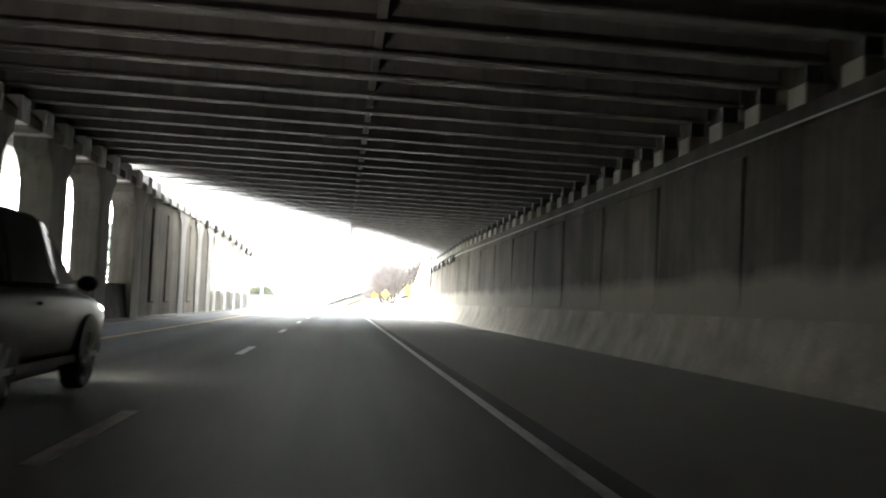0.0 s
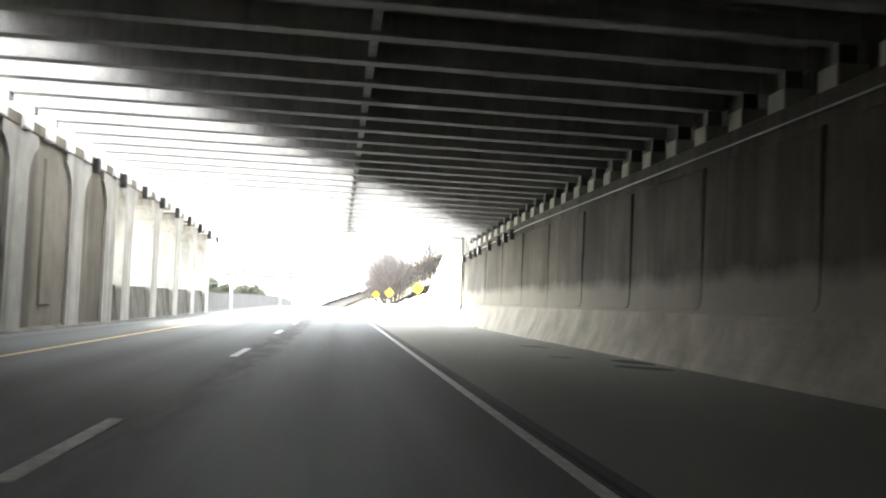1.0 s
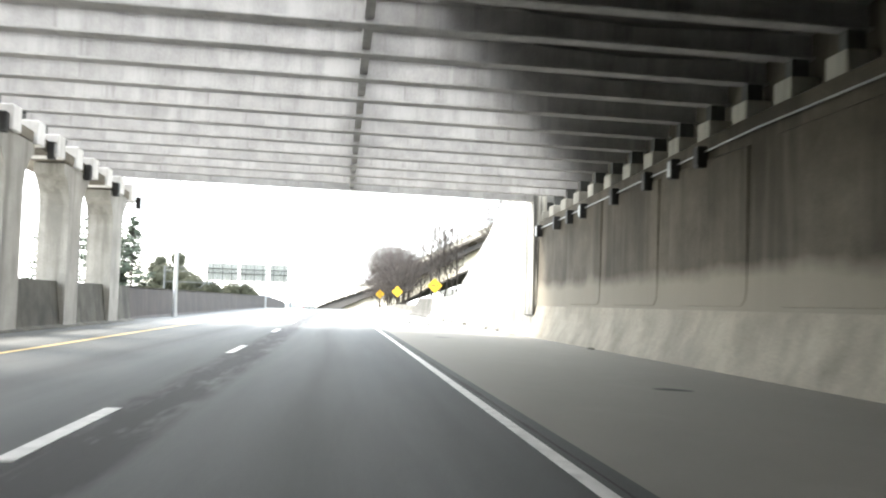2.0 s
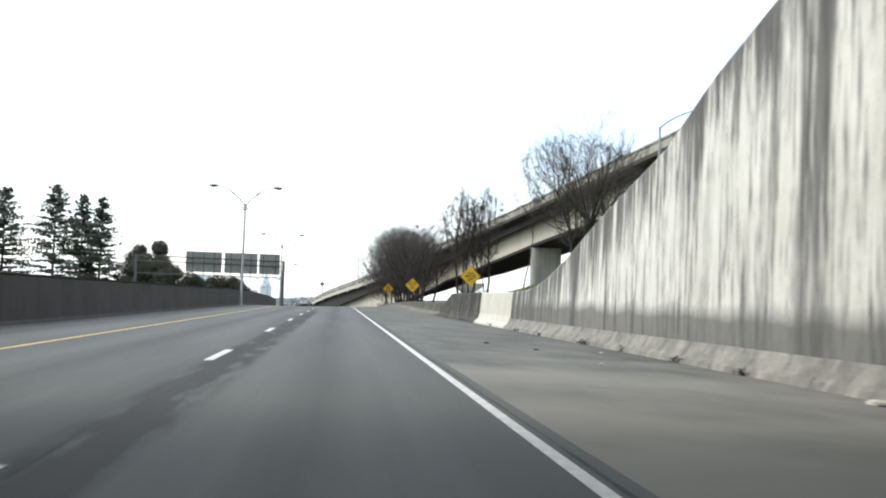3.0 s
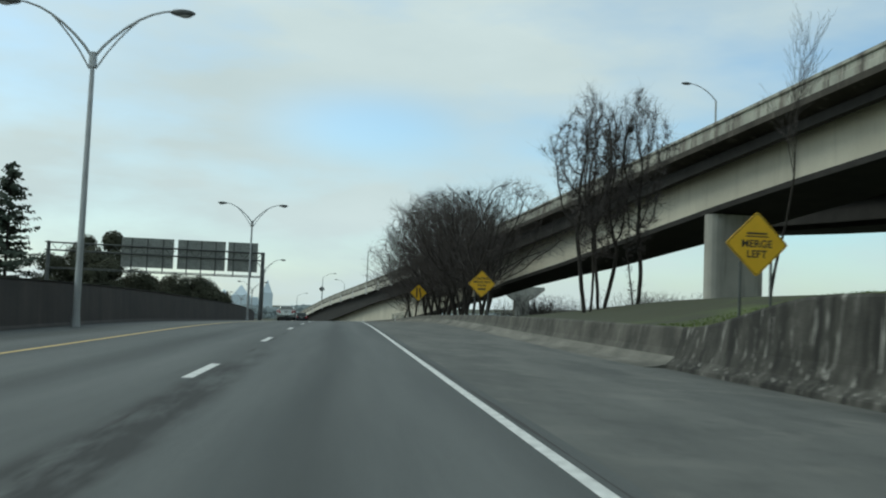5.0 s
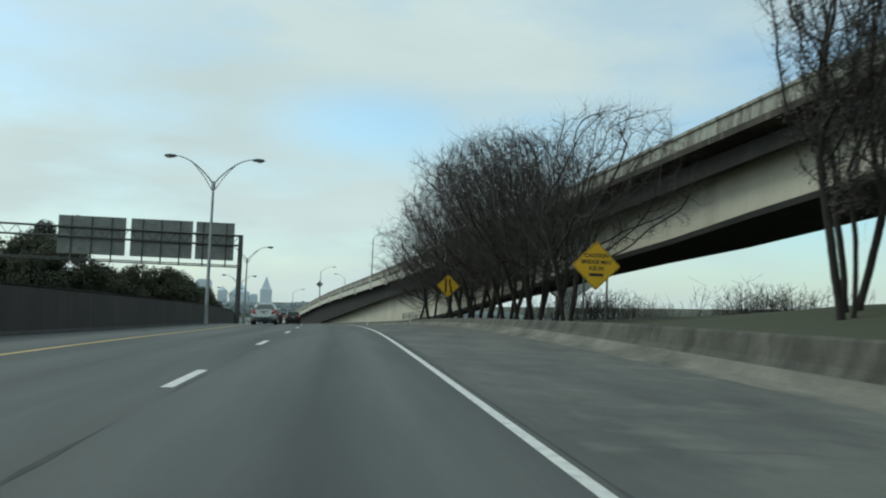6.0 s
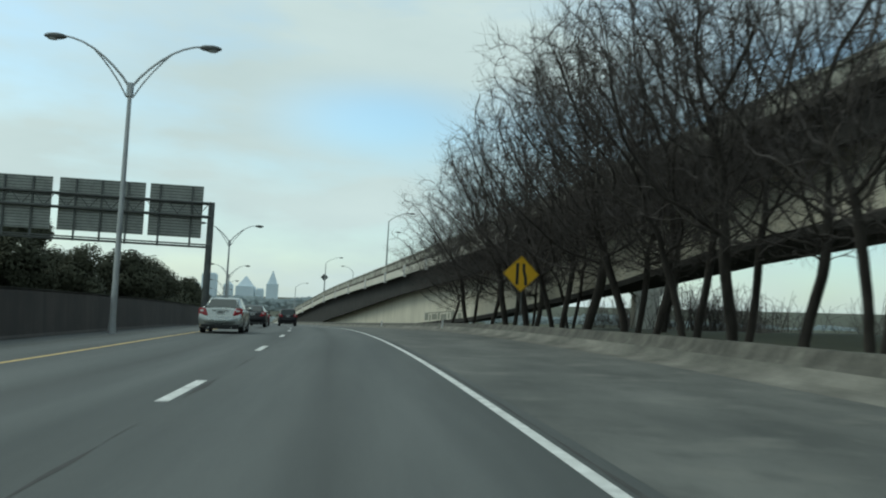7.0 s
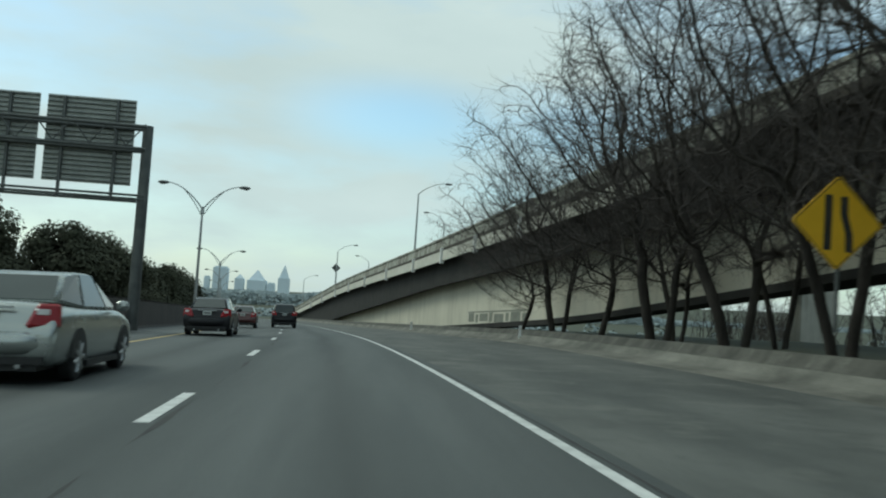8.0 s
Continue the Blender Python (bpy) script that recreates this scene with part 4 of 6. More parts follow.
def flared_pier(x, y, low, high):
    """A broad pier of the road behind the ramp: a plain shaft whose head spreads into a cap."""
    p = empty("bridge_pier", (x, y, 0), label="pale concrete pier with a flared cap behind the ramp bridge", category="pier", group="ramp piers")
    in_place(part("shaft", boxed(x - 1.05, x + 1.05, y - 0.7, y + 0.7, ground_z(x, y) - 0.8, low, bevel=0.06), PIER, p))
    ring = [(-1.05, low + 0.004), (1.05, low + 0.004), (3.2, high - 0.5), (3.2, high), (-3.2, high), (-3.2, high - 0.5)]
    v = [(x + a, b, z) for b in (y - 0.68, y + 0.68) for a, z in ring]
    in_place(raw("cap", v, [tuple(range(6)), tuple(reversed(range(6, 12)))] + [(k, k + 6, (k + 1) % 6 + 6, (k + 1) % 6) for k in range(6)], PIER, p))


flared_pier(27.5, 263.3, 2.6, 4.6)
# ---------- trees ----------
def tube(verts, faces, a, b, r0, r1, sides):
    d = (b - a)
    if d.length < 1e-5:
        return
    q = d.to_track_quat("Z", "Y").to_matrix()
    u, v = q @ Vector((1, 0, 0)), q @ Vector((0, 1, 0))
    k = len(verts)
    for p, r in ((a, r0), (b, r1)):
        for i in range(sides):
            t = 2 * math.pi * i / sides
            verts.append(p + (u * math.cos(t) + v * math.sin(t)) * r)
    for i in range(sides):
        j = (i + 1) % sides
        faces.append((k + i, k + j, k + sides + j, k + sides + i))


def bare_tree(rng, height, trunk_r, spread=0.55, stems=1, lean=0.15, twigs=5200, first=0.22, fine=0.010, droop=0.0, fork=0.0, sparse=1.0):
    """A leafless tree: trunk and limbs in one mesh, its twigs in another."""
    wood, woodf, tw, twf = [], [], [], []
    tips = []

    def grow(p, d, length, r, level, steps):
        for i in range(steps):
            bend = Vector((rng.uniform(-1, 1), rng.uniform(-1, 1), rng.uniform(-0.5, 1.0) - droop)) * (0.13 + 0.05 * level)
            d2 = (d + bend).normalized()
            q = p + d2 * (length / steps)
            r2 = r * (1 - (1.3 if fork else 0.6) / steps)
            if level < 3:
                tube(wood, woodf, p, q, r, r2, 7 if level == 0 else 5 if level == 1 else 4)
            else:
                tube(tw, twf, p, q, max(r, fine), max(r2, fine * 0.7), 3)
            if level < 4 and (level > 0 or i >= steps * first):
                for _ in range(1 if level < 2 else 2):
                    if rng.random() > sparse:
                        continue
                    side = d2.orthogonal().normalized()
                    side.rotate(Matrix.Rotation(rng.uniform(0, 2 * math.pi), 3, d2))
                    nd = (d2 * (1 - spread * rng.uniform(0.6, 1.1)) + side * spread * rng.uniform(0.8, 1.3) + Vector((0, 0, 0.12))).normalized()
                    shrink = rng.uniform(0.45, 0.68)
                    grow(q, nd, length * shrink, r2 * rng.uniform(0.45, 0.62), level + 1, max(2, steps - 1 - (level > 1)))
            if level >= 3:
                tips.append((q, d2))
            p, d, r = q, d2, r2
        if level < 3:
            tips.append((p, d))

    if fork:
        p, d = Vector((0, 0, -0.5)), Vector((0.02, 0, 1))
        for i in range(5):
            q = p + d * (fork + 0.5) / 5 + Vector((rng.gauss(0, 0.03), rng.gauss(0, 0.03), 0))
            tube(wood, woodf, p, q, trunk_r * (1.3 - 0.07 * i if i else 1.6), trunk_r * (1.23 - 0.07 * i), 9)
            p = q
        for k in range(stems):
            a = 2 * math.pi * k / stems + rng.uniform(-0.3, 0.3)
            tl = lean * rng.uniform(0.35, 1.2)
            grow(p - Vector((0, 0, rng.uniform(0.0, fork * 0.25))), Vector((math.cos(a) * tl, math.sin(a) * tl, 1)).normalized(), (height - fork) * rng.uniform(0.55, 0.85), trunk_r * rng.uniform(0.42, 0.62), 1, 6)
        stems = 0
    for k in range(stems):
        a = 2 * math.pi * k / max(stems, 1) + rng.uniform(0, 1)
        tilt = lean * (1.0 if stems > 1 else 0.5) * rng.uniform(0.6, 1.2)
        d = Vector((math.cos(a) * tilt, math.sin(a) * tilt, 1)).normalized()
        base = Vector((math.cos(a), math.sin(a), 0)) * (trunk_r * 1.1 if stems > 1 else 0)
        tube(wood, woodf, base + Vector((0, 0, -0.5)), base + Vector((0, 0, 0.25)), trunk_r * 1.35, trunk_r, 7)
        grow(base + Vector((0, 0, 0.2)), d, height * 0.62 * rng.uniform(0.85, 1.05), trunk_r, 0, 6)
    rng.shuffle(tips)
    while len(twf) < twigs * 3 and tips:
        for q, d in tips:
            side = Vector((rng.uniform(-1, 1), rng.uniform(-1, 1), rng.uniform(-0.6, 1)))
            nd = (d * 0.7 + side * 0.8).normalized()
            tube(tw, twf, q, q + nd * rng.uniform(0.25, 0.8), fine, fine * 0.6, 3)
            if len(twf) > twigs * 3:
                break
    return wood, woodf, tw, twf, tips


def plant_tree(seed, x, y, height, r, label, leaves=0, ivy=0.0, turn=0.0, **kw):
    rng = random.Random(seed)
    wood, woodf, tw, twf, tips = bare_tree(rng, height, r, **kw)
    t = empty("tree", (x, y, ground_z(x, y) - 0.05), label=label, category="tree", group="trees beside the highway")
    raw("trunk", wood, woodf, BARK, t, smooth=True)
    raw("crown", tw, twf, TWIG, t)
    if leaves or ivy:
        v, f = [], []
        for _ in range(leaves):
            q, d = tips[rng.randrange(len(tips))]
            leaf(v, f, q + Vector((rng.gauss(0, 0.18), rng.gauss(0, 0.18), rng.gauss(0, 0.18))), rng.uniform(0.04, 0.10), rng)
        raw("dry_leaves", v, f, TWIG, t, "brown dry leaves and buds") if leaves else None
        if ivy:
            v, f = [], []
            for _ in range(3400):
                h = rng.uniform(0, ivy)
                a = rng.uniform(0, 2 * math.pi)
                rr = r * 1.2 + 0.14 * rng.random() ** 2
                leaf(v, f, Vector((math.cos(a) * rr, math.sin(a) * rr, h)), rng.uniform(0.03, 0.075), rng)
            raw("ivy", v, f, IVY, t, "dark green ivy round the trunk")
    return t


def crown_tree(seed, x, y, height, reach, trunk_r, label, stems=3, lean=0.35, low=0.22, shift=(0.0, 0.0), points=900, twigs=3, fine=0.008, leaves=0, ivy=0.0, step=0.27, squash=1.0, kill=0.42):
    """A leafless tree whose limbs grow towards points scattered through its crown: forked trunks, arching limbs, upturned twigs."""
    rng = random.Random(seed)
    nrng = np.random.RandomState(seed)
    # points of the crown: a vase that widens with height and rounds off at the top
    pts = []
    while len(pts) < points:
        h = rng.random() ** 0.75
        wide = reach * (0.30 + 0.70 * math.sin(min(1.0, h * 1.55) * math.pi / 2)) * math.sqrt(max(0.0, 1 - max(0.0, (h - 0.55) / 0.45) ** 2))
        a, q = rng.uniform(0, 2 * math.pi), math.sqrt(rng.random())
        lump = 0.95 + 0.85 * noise.noise((math.cos(a) * 1.5 + seed * 3.7, math.sin(a) * 1.5, h * 2.6))
        pts.append((shift[0] * h + math.cos(a) * q * wide * lump, shift[1] * h + math.sin(a) * q * wide * lump * squash, height * (low + (1 - low) * h) * (0.90 + 0.09 * lump)))
    pts = np.array(pts)
    nodes, up, way = [], [], []
    for k in range(stems):
        a = 2 * math.pi * k / stems + rng.uniform(-0.4, 0.4)
        p = Vector((math.cos(a), math.sin(a), 0)) * (trunk_r * 0.9 if stems > 1 else 0.0) + Vector((0, 0, -0.4))
        d = Vector((math.cos(a) * lean * rng.uniform(0.5, 1.1), math.sin(a) * lean * rng.uniform(0.5, 1.1), 1)).normalized()
        last = -1
        for i in range(int(height * (low + rng.uniform(0.04, 0.16)) / step) + 2):
            nodes.append(p.copy())
            up.append(last)
            way.append(d.copy())
            last = len(nodes) - 1
            d = (d + Vector((rng.gauss(0, 0.035), rng.gauss(0, 0.035), 0.01))).normalized()
            p = p + d * step
    pos = np.array([tuple(p) for p in nodes])
    dist = np.full(len(pts), 1e9)
    near = np.zeros(len(pts), int)

    def refresh(first):
        d = np.linalg.norm(pts[:, None, :] - pos[None, first:, :], axis=2)
        j = d.argmin(axis=1)
        m = d[np.arange(len(pts)), j]
        closer = m < dist
        dist[closer], near[closer] = m[closer], j[closer] + first

    refresh(0)
    alive = np.ones(len(pts), bool)
    for _ in range(64):
        alive &= dist > kill
        if not alive.any():
            break
        act = np.nonzero(alive & (dist < max(1.9, dist[alive].min() * 1.15)))[0]
        pull = np.zeros((len(pos), 3))
        np.add.at(pull, near[act], (pts[act] - pos[near[act]]) / dist[act][:, None])
        who = np.unique(near[act])
        fresh = []
        for i in who:
            v = Vector(pull[i])
            if v.length < 1e-6:
                continue
            d = (v.normalized() * 0.70 + way[i] * 0.42 + Vector((rng.gauss(0, 0.07), rng.gauss(0, 0.07), rng.gauss(0.03, 0.06)))).normalized()
            fresh.append(nodes[i] + d * step)
            up.append(int(i))
            way.append(d)
        if not fresh:
            break
        first = len(nodes)
        nodes += fresh
        pos = np.array([tuple(p) for p in nodes])
        refresh(first)
    # thickness from the tips down
    area = [0.0] * len(nodes)
    for i in range(len(nodes) - 1, -1, -1):
        if area[i] == 0.0:
            area[i] = fine ** 2.25
        if up[i] >= 0:
            area[up[i]] += area[i]
    most = max(area)
    rad = [fine + (trunk_r - fine) * (a / most) ** 0.52 for a in area]
    wood, woodf, tw, twf, tips = [], [], [], [], []
    for i, p in enumerate(nodes):
        j = up[i]
        if j < 0:
            tube(wood, woodf, p, p + way[i] * 0.05, rad[i] * 1.5, rad[i] * 1.4, 8)
            continue
        flare = 1.35 if up[j] < 0 else 1.0
        if rad[i] > 0.028:
            tube(wood, woodf, nodes[j], p, min(rad[j], rad[i] * 1.5) * flare, rad[i], 7 if rad[i] > 0.08 else 5)
        else:
            tube(tw, twf, nodes[j], p, min(rad[j], rad[i] * 1.4), rad[i], 3)
        if area[i] < (4.0 * fine) ** 2.25:
            tips.append((p, way[i]))
            for _ in range(twigs):
                side = Vector((rng.gauss(0, 1), rng.gauss(0, 1), rng.gauss(0.25, 0.8))).normalized()
                d = (way[i] * 0.55 + side * 0.85).normalized()
                ln = rng.uniform(0.18, 0.60)
                mid = p + d * ln
                tube(tw, twf, p, mid, fine * 0.9, fine * 0.6, 3)
                tube(tw, twf, mid, mid + (d + Vector((rng.gauss(0, 0.4), rng.gauss(0, 0.4), 0.35))).normalized() * ln * 0.7, fine * 0.6, fine * 0.4, 3)
    t = empty("tree", (x, y, ground_z(x, y) - 0.05), label=label, category="tree", group="trees beside the highway")
    raw("trunk", wood, woodf, BARK, t, smooth=True)
    raw("crown", tw, twf, TWIG, t)
    if leaves:
        v, f = [], []
        for _ in range(leaves // 7):
            q, d = tips[rng.randrange(len(tips))]
            for _ in range(7):
                leaf(v, f, q + Vector((rng.gauss(0, 0.10), rng.gauss(0, 0.10), rng.gauss(0, 0.10))), rng.uniform(0.03, 0.075), rng)
        raw("dry_leaves", v, f, TWIG, t, "brown dry leaves and buds")
    if ivy:
        v, f = [], []
        for _ in range(1500):
            a, rr = rng.uniform(0, 2 * math.pi), trunk_r * 1.3 + 0.14 * rng.random() ** 2
            leaf(v, f, Vector((math.cos(a) * rr, math.sin(a) * rr, rng.uniform(0, ivy))), rng.uniform(0.03, 0.075), rng)
        raw("ivy", v, f, IVY, t, "dark green ivy round the trunk")
    return t


def leaf(v, f, p, size, rng):
    a = Vector((rng.gauss(0, 1), rng.gauss(0, 1), rng.gauss(0, 1))).normalized()
    b = a.orthogonal().normalized()
    k = len(v)
    v += [p + a * size, p + b * size * 0.6, p - a * size, p - b * size * 0.6]
    f.append((k, k + 1, k + 2, k + 3))


def facing_leaf(v, f, p, size, out, rng):
    """A leaf that lies across the given direction, a little askew."""
    n = (out + Vector((rng.gauss(0, 0.33), rng.gauss(0, 0.33), rng.gauss(0, 0.33)))).normalized()
    a = n.orthogonal().normalized()
    a.rotate(Matrix.Rotation(rng.uniform(0, math.pi), 3, n))
    b = n.cross(a)
    k = len(v)
    v += [p + a * size, p + b * size * 0.6, p - a * size, p - b * size * 0.6]
    f.append((k, k + 1, k + 2, k + 3))


def conifer(seed, x, y, height, radius):
    rng = random.Random(seed)
    t = empty("conifer", (x, y, ground_z(x, y)), label="tall dark green conifer with drooping open branches", category="tree", group="conifers behind the median")
    w, wf, v, f = [], [], [], []
    tube(w, wf, Vector((0, 0, -0.5)), Vector((0, 0, height)), 0.32, 0.04, 7)
    z = height * 0.08
    while z < height:
        k = 1 - z / height
        for _ in range(6):
            a = rng.uniform(0, 2 * math.pi)
            ln = radius * (0.08 + k ** 0.85) * rng.uniform(0.35, 1.2)
            d = Vector((math.cos(a), math.sin(a), -0.10 + 0.45 * (1 - k) + rng.uniform(-0.1, 0.12)))
            root = Vector((0, 0, z))
            tube(w, wf, root, root + d * ln, 0.06 * (0.4 + k), 0.015, 3)
            sidev = Vector((-d.y, d.x, 0))
            for _ in range(int(40 * (0.25 + k))):
                s = 0.25 + 0.8 * rng.random() ** 0.7
                p = root + d * ln * s + sidev * rng.gauss(0, 0.16 * ln * s) + Vector((0, 0, rng.gauss(-0.10, 0.10)))
                facing_leaf(v, f, p, rng.uniform(0.16, 0.42), Vector((d.x * 0.7, d.y * 0.7, 0.6)), rng)
        z += rng.uniform(0.55, 1.05) * (0.45 + 0.55 * k)
    raw("trunk", w, wf, BARK, t)
    raw("crown", v, f, NEEDLES, t)


def round_tree(seed, x, y, height, radius, name="evergreen_tree"):
    rng = random.Random(seed)
    t = empty(name, (x, y, ground_z(x, y)), label="dense dark evergreen tree behind the median wall", category="tree", group="evergreens behind the median")
    w, wf, v, f = [], [], [], []
    tube(w, wf, Vector((0, 0, -0.5)), Vector((0, 0, height * 0.6)), 0.3, 0.12, 7)
    lumps = []
    for _ in range(26):
        a, e = rng.uniform(0, 2 * math.pi), rng.uniform(0, 1)
        rr = radius * math.sqrt(rng.random()) * (0.55 + 0.45 * (1 - e))
        lumps.append((Vector((math.cos(a) * rr, math.sin(a) * rr, height * (0.12 + 0.78 * e))), radius * rng.uniform(0.25, 0.42)))
        tube(w, wf, Vector((0, 0, height * 0.3 * e)), lumps[-1][0], 0.08, 0.03, 4)
    for c, r in lumps:
        for _ in range(620 if radius < 6 else 1100):
            d = Vector((rng.gauss(0, 1), rng.gauss(0, 1), rng.gauss(0, 1))).normalized()
            facing_leaf(v, f, c + d * r * rng.uniform(0.62, 1.1), rng.uniform(0.10, 0.22) * max(1.0, radius / 4.2), d + Vector((0, 0, 0.3)), rng)
    raw("trunk", w, wf, BARK, t)
    raw("crown", v, f, EVERGREEN, t)


plant_tree(11, 16.3, 135.0, 8.4, 0.24, "bare fan-shaped tree with ivy on its trunk on the grass bank", ivy=3.2, spread=0.34, lean=0.70, stems=7, fork=2.9, twigs=1500, fine=0.006, sparse=0.7)
crown_tree(12, 20.0, 150.3, 10.2, 5.0, 0.16, "bare spreading tree with forked trunks on the grass bank", stems=5, lean=0.55, low=0.18, points=2600, twigs=5, fine=0.006, ivy=0.9)
plant_tree(13, 24.5, 165.0, 7.5, 0.07, "thin bare sapling on the grass bank", spread=0.28, twigs=40, lean=0.05, first=0.55, fine=0.006)
plant_tree(14, 20.0, 172.0, 10.0, 0.07, "thin bare sapling on the grass bank", spread=0.28, twigs=40, lean=0.05, first=0.55, fine=0.006)
for seed, x, y, h in ((15, 15.4, 184.0, 12.2), (16, 16.8, 186.2, 11.4), (17, 18.4, 185.0, 12.0)):
    crown_tree(seed, x, y, h, 2.0, 0.12, "tall narrow bare tree with clustered dry leaves", stems=2, lean=0.16, low=0.24, points=1500, twigs=4, fine=0.005, leaves=7000)
# the row behind the barrier: roadside trees that lean out over the shoulder, and a thinner row behind them
ROW_TREES = [(12.9, 204.4, 10.4, 4.8), (13.2, 208.2, 10.2, 3.8), (12.7, 210.6, 10.8, 4.6), (12.7, 214.2, 11.2, 5.0), (13.0, 218.8, 11.4, 5.2), (13.1, 221.6, 11.4, 5.0), (12.7, 227.2, 12.0, 5.8), (12.9, 233.2, 11.6, 5.8),
             (12.7, 239.2, 11.0, 5.6), (12.6, 246.0, 10.8, 5.8), (12.6, 254.8, 10.2, 5.6), (11.8, 259.6, 9.0, 5.0), (11.0, 266.0, 7.6, 4.4)]
BACK_TREES = [(17.0, 229.0, 11.6, 4.2), (16.0, 243.0, 10.4, 4.2), (14.8, 250.0, 9.0, 3.8)]
KINDS = [crown_tree(40 + k, x, y, h, r, 0.13 + 0.015 * (k % 3), "bare dark tree with a spreading twiggy crown behind the barrier", stems=(2, 1, 2, 2, 1, 2)[k], lean=(0.34, 0.20, 0.24, 0.28, 0.30, 0.26)[k], low=0.22,
                    shift=(1.2 if k == 0 else -1.4, 0.0), points=1900, twigs=4 if k > 2 else 3, fine=0.005 if k < 3 else 0.006) for k, (x, y, h, r) in enumerate(ROW_TREES[:6])]
for i, (x, y, h, r) in enumerate(ROW_TREES[6:] + BACK_TREES):
    k = 1 + (i * 2 + i // 5) % 5
    size = Vector((r / ROW_TREES[k][3], r / ROW_TREES[k][3], h / ROW_TREES[k][2]))
    copy_thing(KINDS[k], Matrix.LocRotScale((x, y, ground_z(x, y) - 0.05), Euler((0, 0, radians((i * 47) % 70 - 35))), size))
for i, (x, y, h, r) in enumerate([(-43.5, 265, 21.0, 7.0), (-47.6, 267, 21.5, 7.0), (-53.0, 268, 23.5, 8.4), (-61.0, 264, 22.0, 8.0)]):
    conifer(70 + i, x, y, h, r)
for i, (x, y, h, r) in enumerate([(-46.0, 320, 18.0, 6.4), (-32.5, 268, 9.6, 4.6), (-28.0, 272, 7.2, 4.0), (-24.0, 276, 7.2, 3.6), (-36.5, 264, 8.8, 4.0), (-30.0, 262, 8.0, 4.4), (-26.5, 280, 7.3, 4.2), (-21.5, 285, 7.7, 3.8), (-21.5, 293, 7.2, 4.0), (-22.0, 302, 7.0, 4.2), (-22.5, 312, 6.6, 4.2), (-23.2, 323, 6.6, 4.4), (-24.5, 335, 6.6, 4.4), (-26.5, 349, 7.0, 4.8), (-29.5, 365, 7.4, 5.0), (-33.0, 385, 8.0, 5.6)]):
    round_tree(90 + i, x, y, h, r)


# ---------- street lamps ----------
def double_lamp(x, y, z, height=10.5, reach=2.55):
    t = empty("street_lamp", (x, y, z), label="tall grey twin-arm highway lamp on the median", category="street lamp", group="median lamps")
    part("pole", rods([(0, 0, 0), (0, 0, 0.5), (0, 0, height - 1.9)], [0.16, 0.12, 0.075], 10), GALV, t)
    part("collar", rods([(0, 0, height - 2.05), (0, 0, height - 1.55)], [0.13, 0.13], 10), GALV, t)
    for sgn in (-1, 1):
        pts = [Vector((sgn * reach * u, 0, height - 1.75 + 1.75 * math.sin(u * math.pi * 0.5) ** 0.85)) for u in (0.0, 0.12, 0.25, 0.4, 0.55, 0.7, 0.85, 0.95)]
        arm = part("arm", rods(pts, [0.05, 0.048, 0.045, 0.042, 0.04, 0.036, 0.034, 0.032]), GALV, t)
        low_pts = [Vector((sgn * (reach * u + 0.10 * (1 - u / 0.56)), 0, height - 1.75 + 1.75 * math.sin(u * math.pi * 0.5) ** 0.85 - 0.34 * (1 - u / 0.56))) for u in (0.0, 0.14, 0.28, 0.42, 0.56)]
        part("brace", rods(low_pts, [0.03] * 5, 6), GALV, arm)
        bm = bmesh.new()
        bmesh.ops.create_uvsphere(bm, u_segments=12, v_segments=8, radius=1.0, matrix=Matrix.LocRotScale((sgn * (reach + 0.22), 0, height - 0.03), None, (0.42, 0.17, 0.12)))
        head = part("lamp_head", bm, DARK_STEEL, t, "dark grey cobra-head luminaire")
        bm = bmesh.new()
        bmesh.ops.create_uvsphere(bm, u_segments=10, v_segments=6, radius=1.0, matrix=Matrix.LocRotScale((sgn * (reach + 0.3), 0, height - 0.11), None, (0.22, 0.12, 0.08)))
        part("lens", bm, GALV, head)
    return t


for y, s, h in ((105.6, -6.4, 10.5), (165.7, -6.4, 10.5), (220.5, -6.0, 10.7), (277.0, -6.0, 9.8), (333.0, -6.3, 9.2), (390.0, -6.3, 9.2), (447.0, -6.3, 9.2)):
    double_lamp(rx(y) + s, y, rz(y) + cross(s, y), h)


def single_lamp(x, y, z, height, reach, way=-1):
    t = empty("street_lamp", (x, y, z), label="grey single-arm lamp beside the ramp", category="street lamp", group="ramp lamps")
    part("pole", rods([(0, 0, 0), (0, 0, 0.5), (0, 0, height - 1.2)], [0.14, 0.11, 0.07], 10), GALV, t)
    pts = [Vector((way * reach * u, 0, height - 1.25 + 1.25 * math.sin(u * math.pi * 0.5) ** 0.8)) for u in (0.0, 0.15, 0.35, 0.55, 0.75, 0.95)]
    part("arm", rods(pts, [0.05, 0.045, 0.04, 0.036, 0.034, 0.032]), GALV, t)
    bm = bmesh.new()
    bmesh.ops.create_uvsphere(bm, u_segments=12, v_segments=8, radius=1.0, matrix=Matrix.LocRotScale((way * (reach + 0.2), 0, height - 0.03), None, (0.40, 0.16, 0.11)))
    part("lamp_head", bm, DARK_STEEL, t, "dark grey cobra-head luminaire")


single_lamp(20.0, 134.2, ground_z(20.0, 134.2) - 0.1, 8.6, 3.0, 1)
for y in (202.0, 266.0, 330.0, 392.0):
    single_lamp(bx(y) + 8.84, y, bz(y) - 0.02, 7.6, 2.2)
for y in (304.5, 370.5, 436.0):
    single_lamp(bx(y) + 0.14, y, bz(y) - 0.02, 7.0, 2.8, 1)


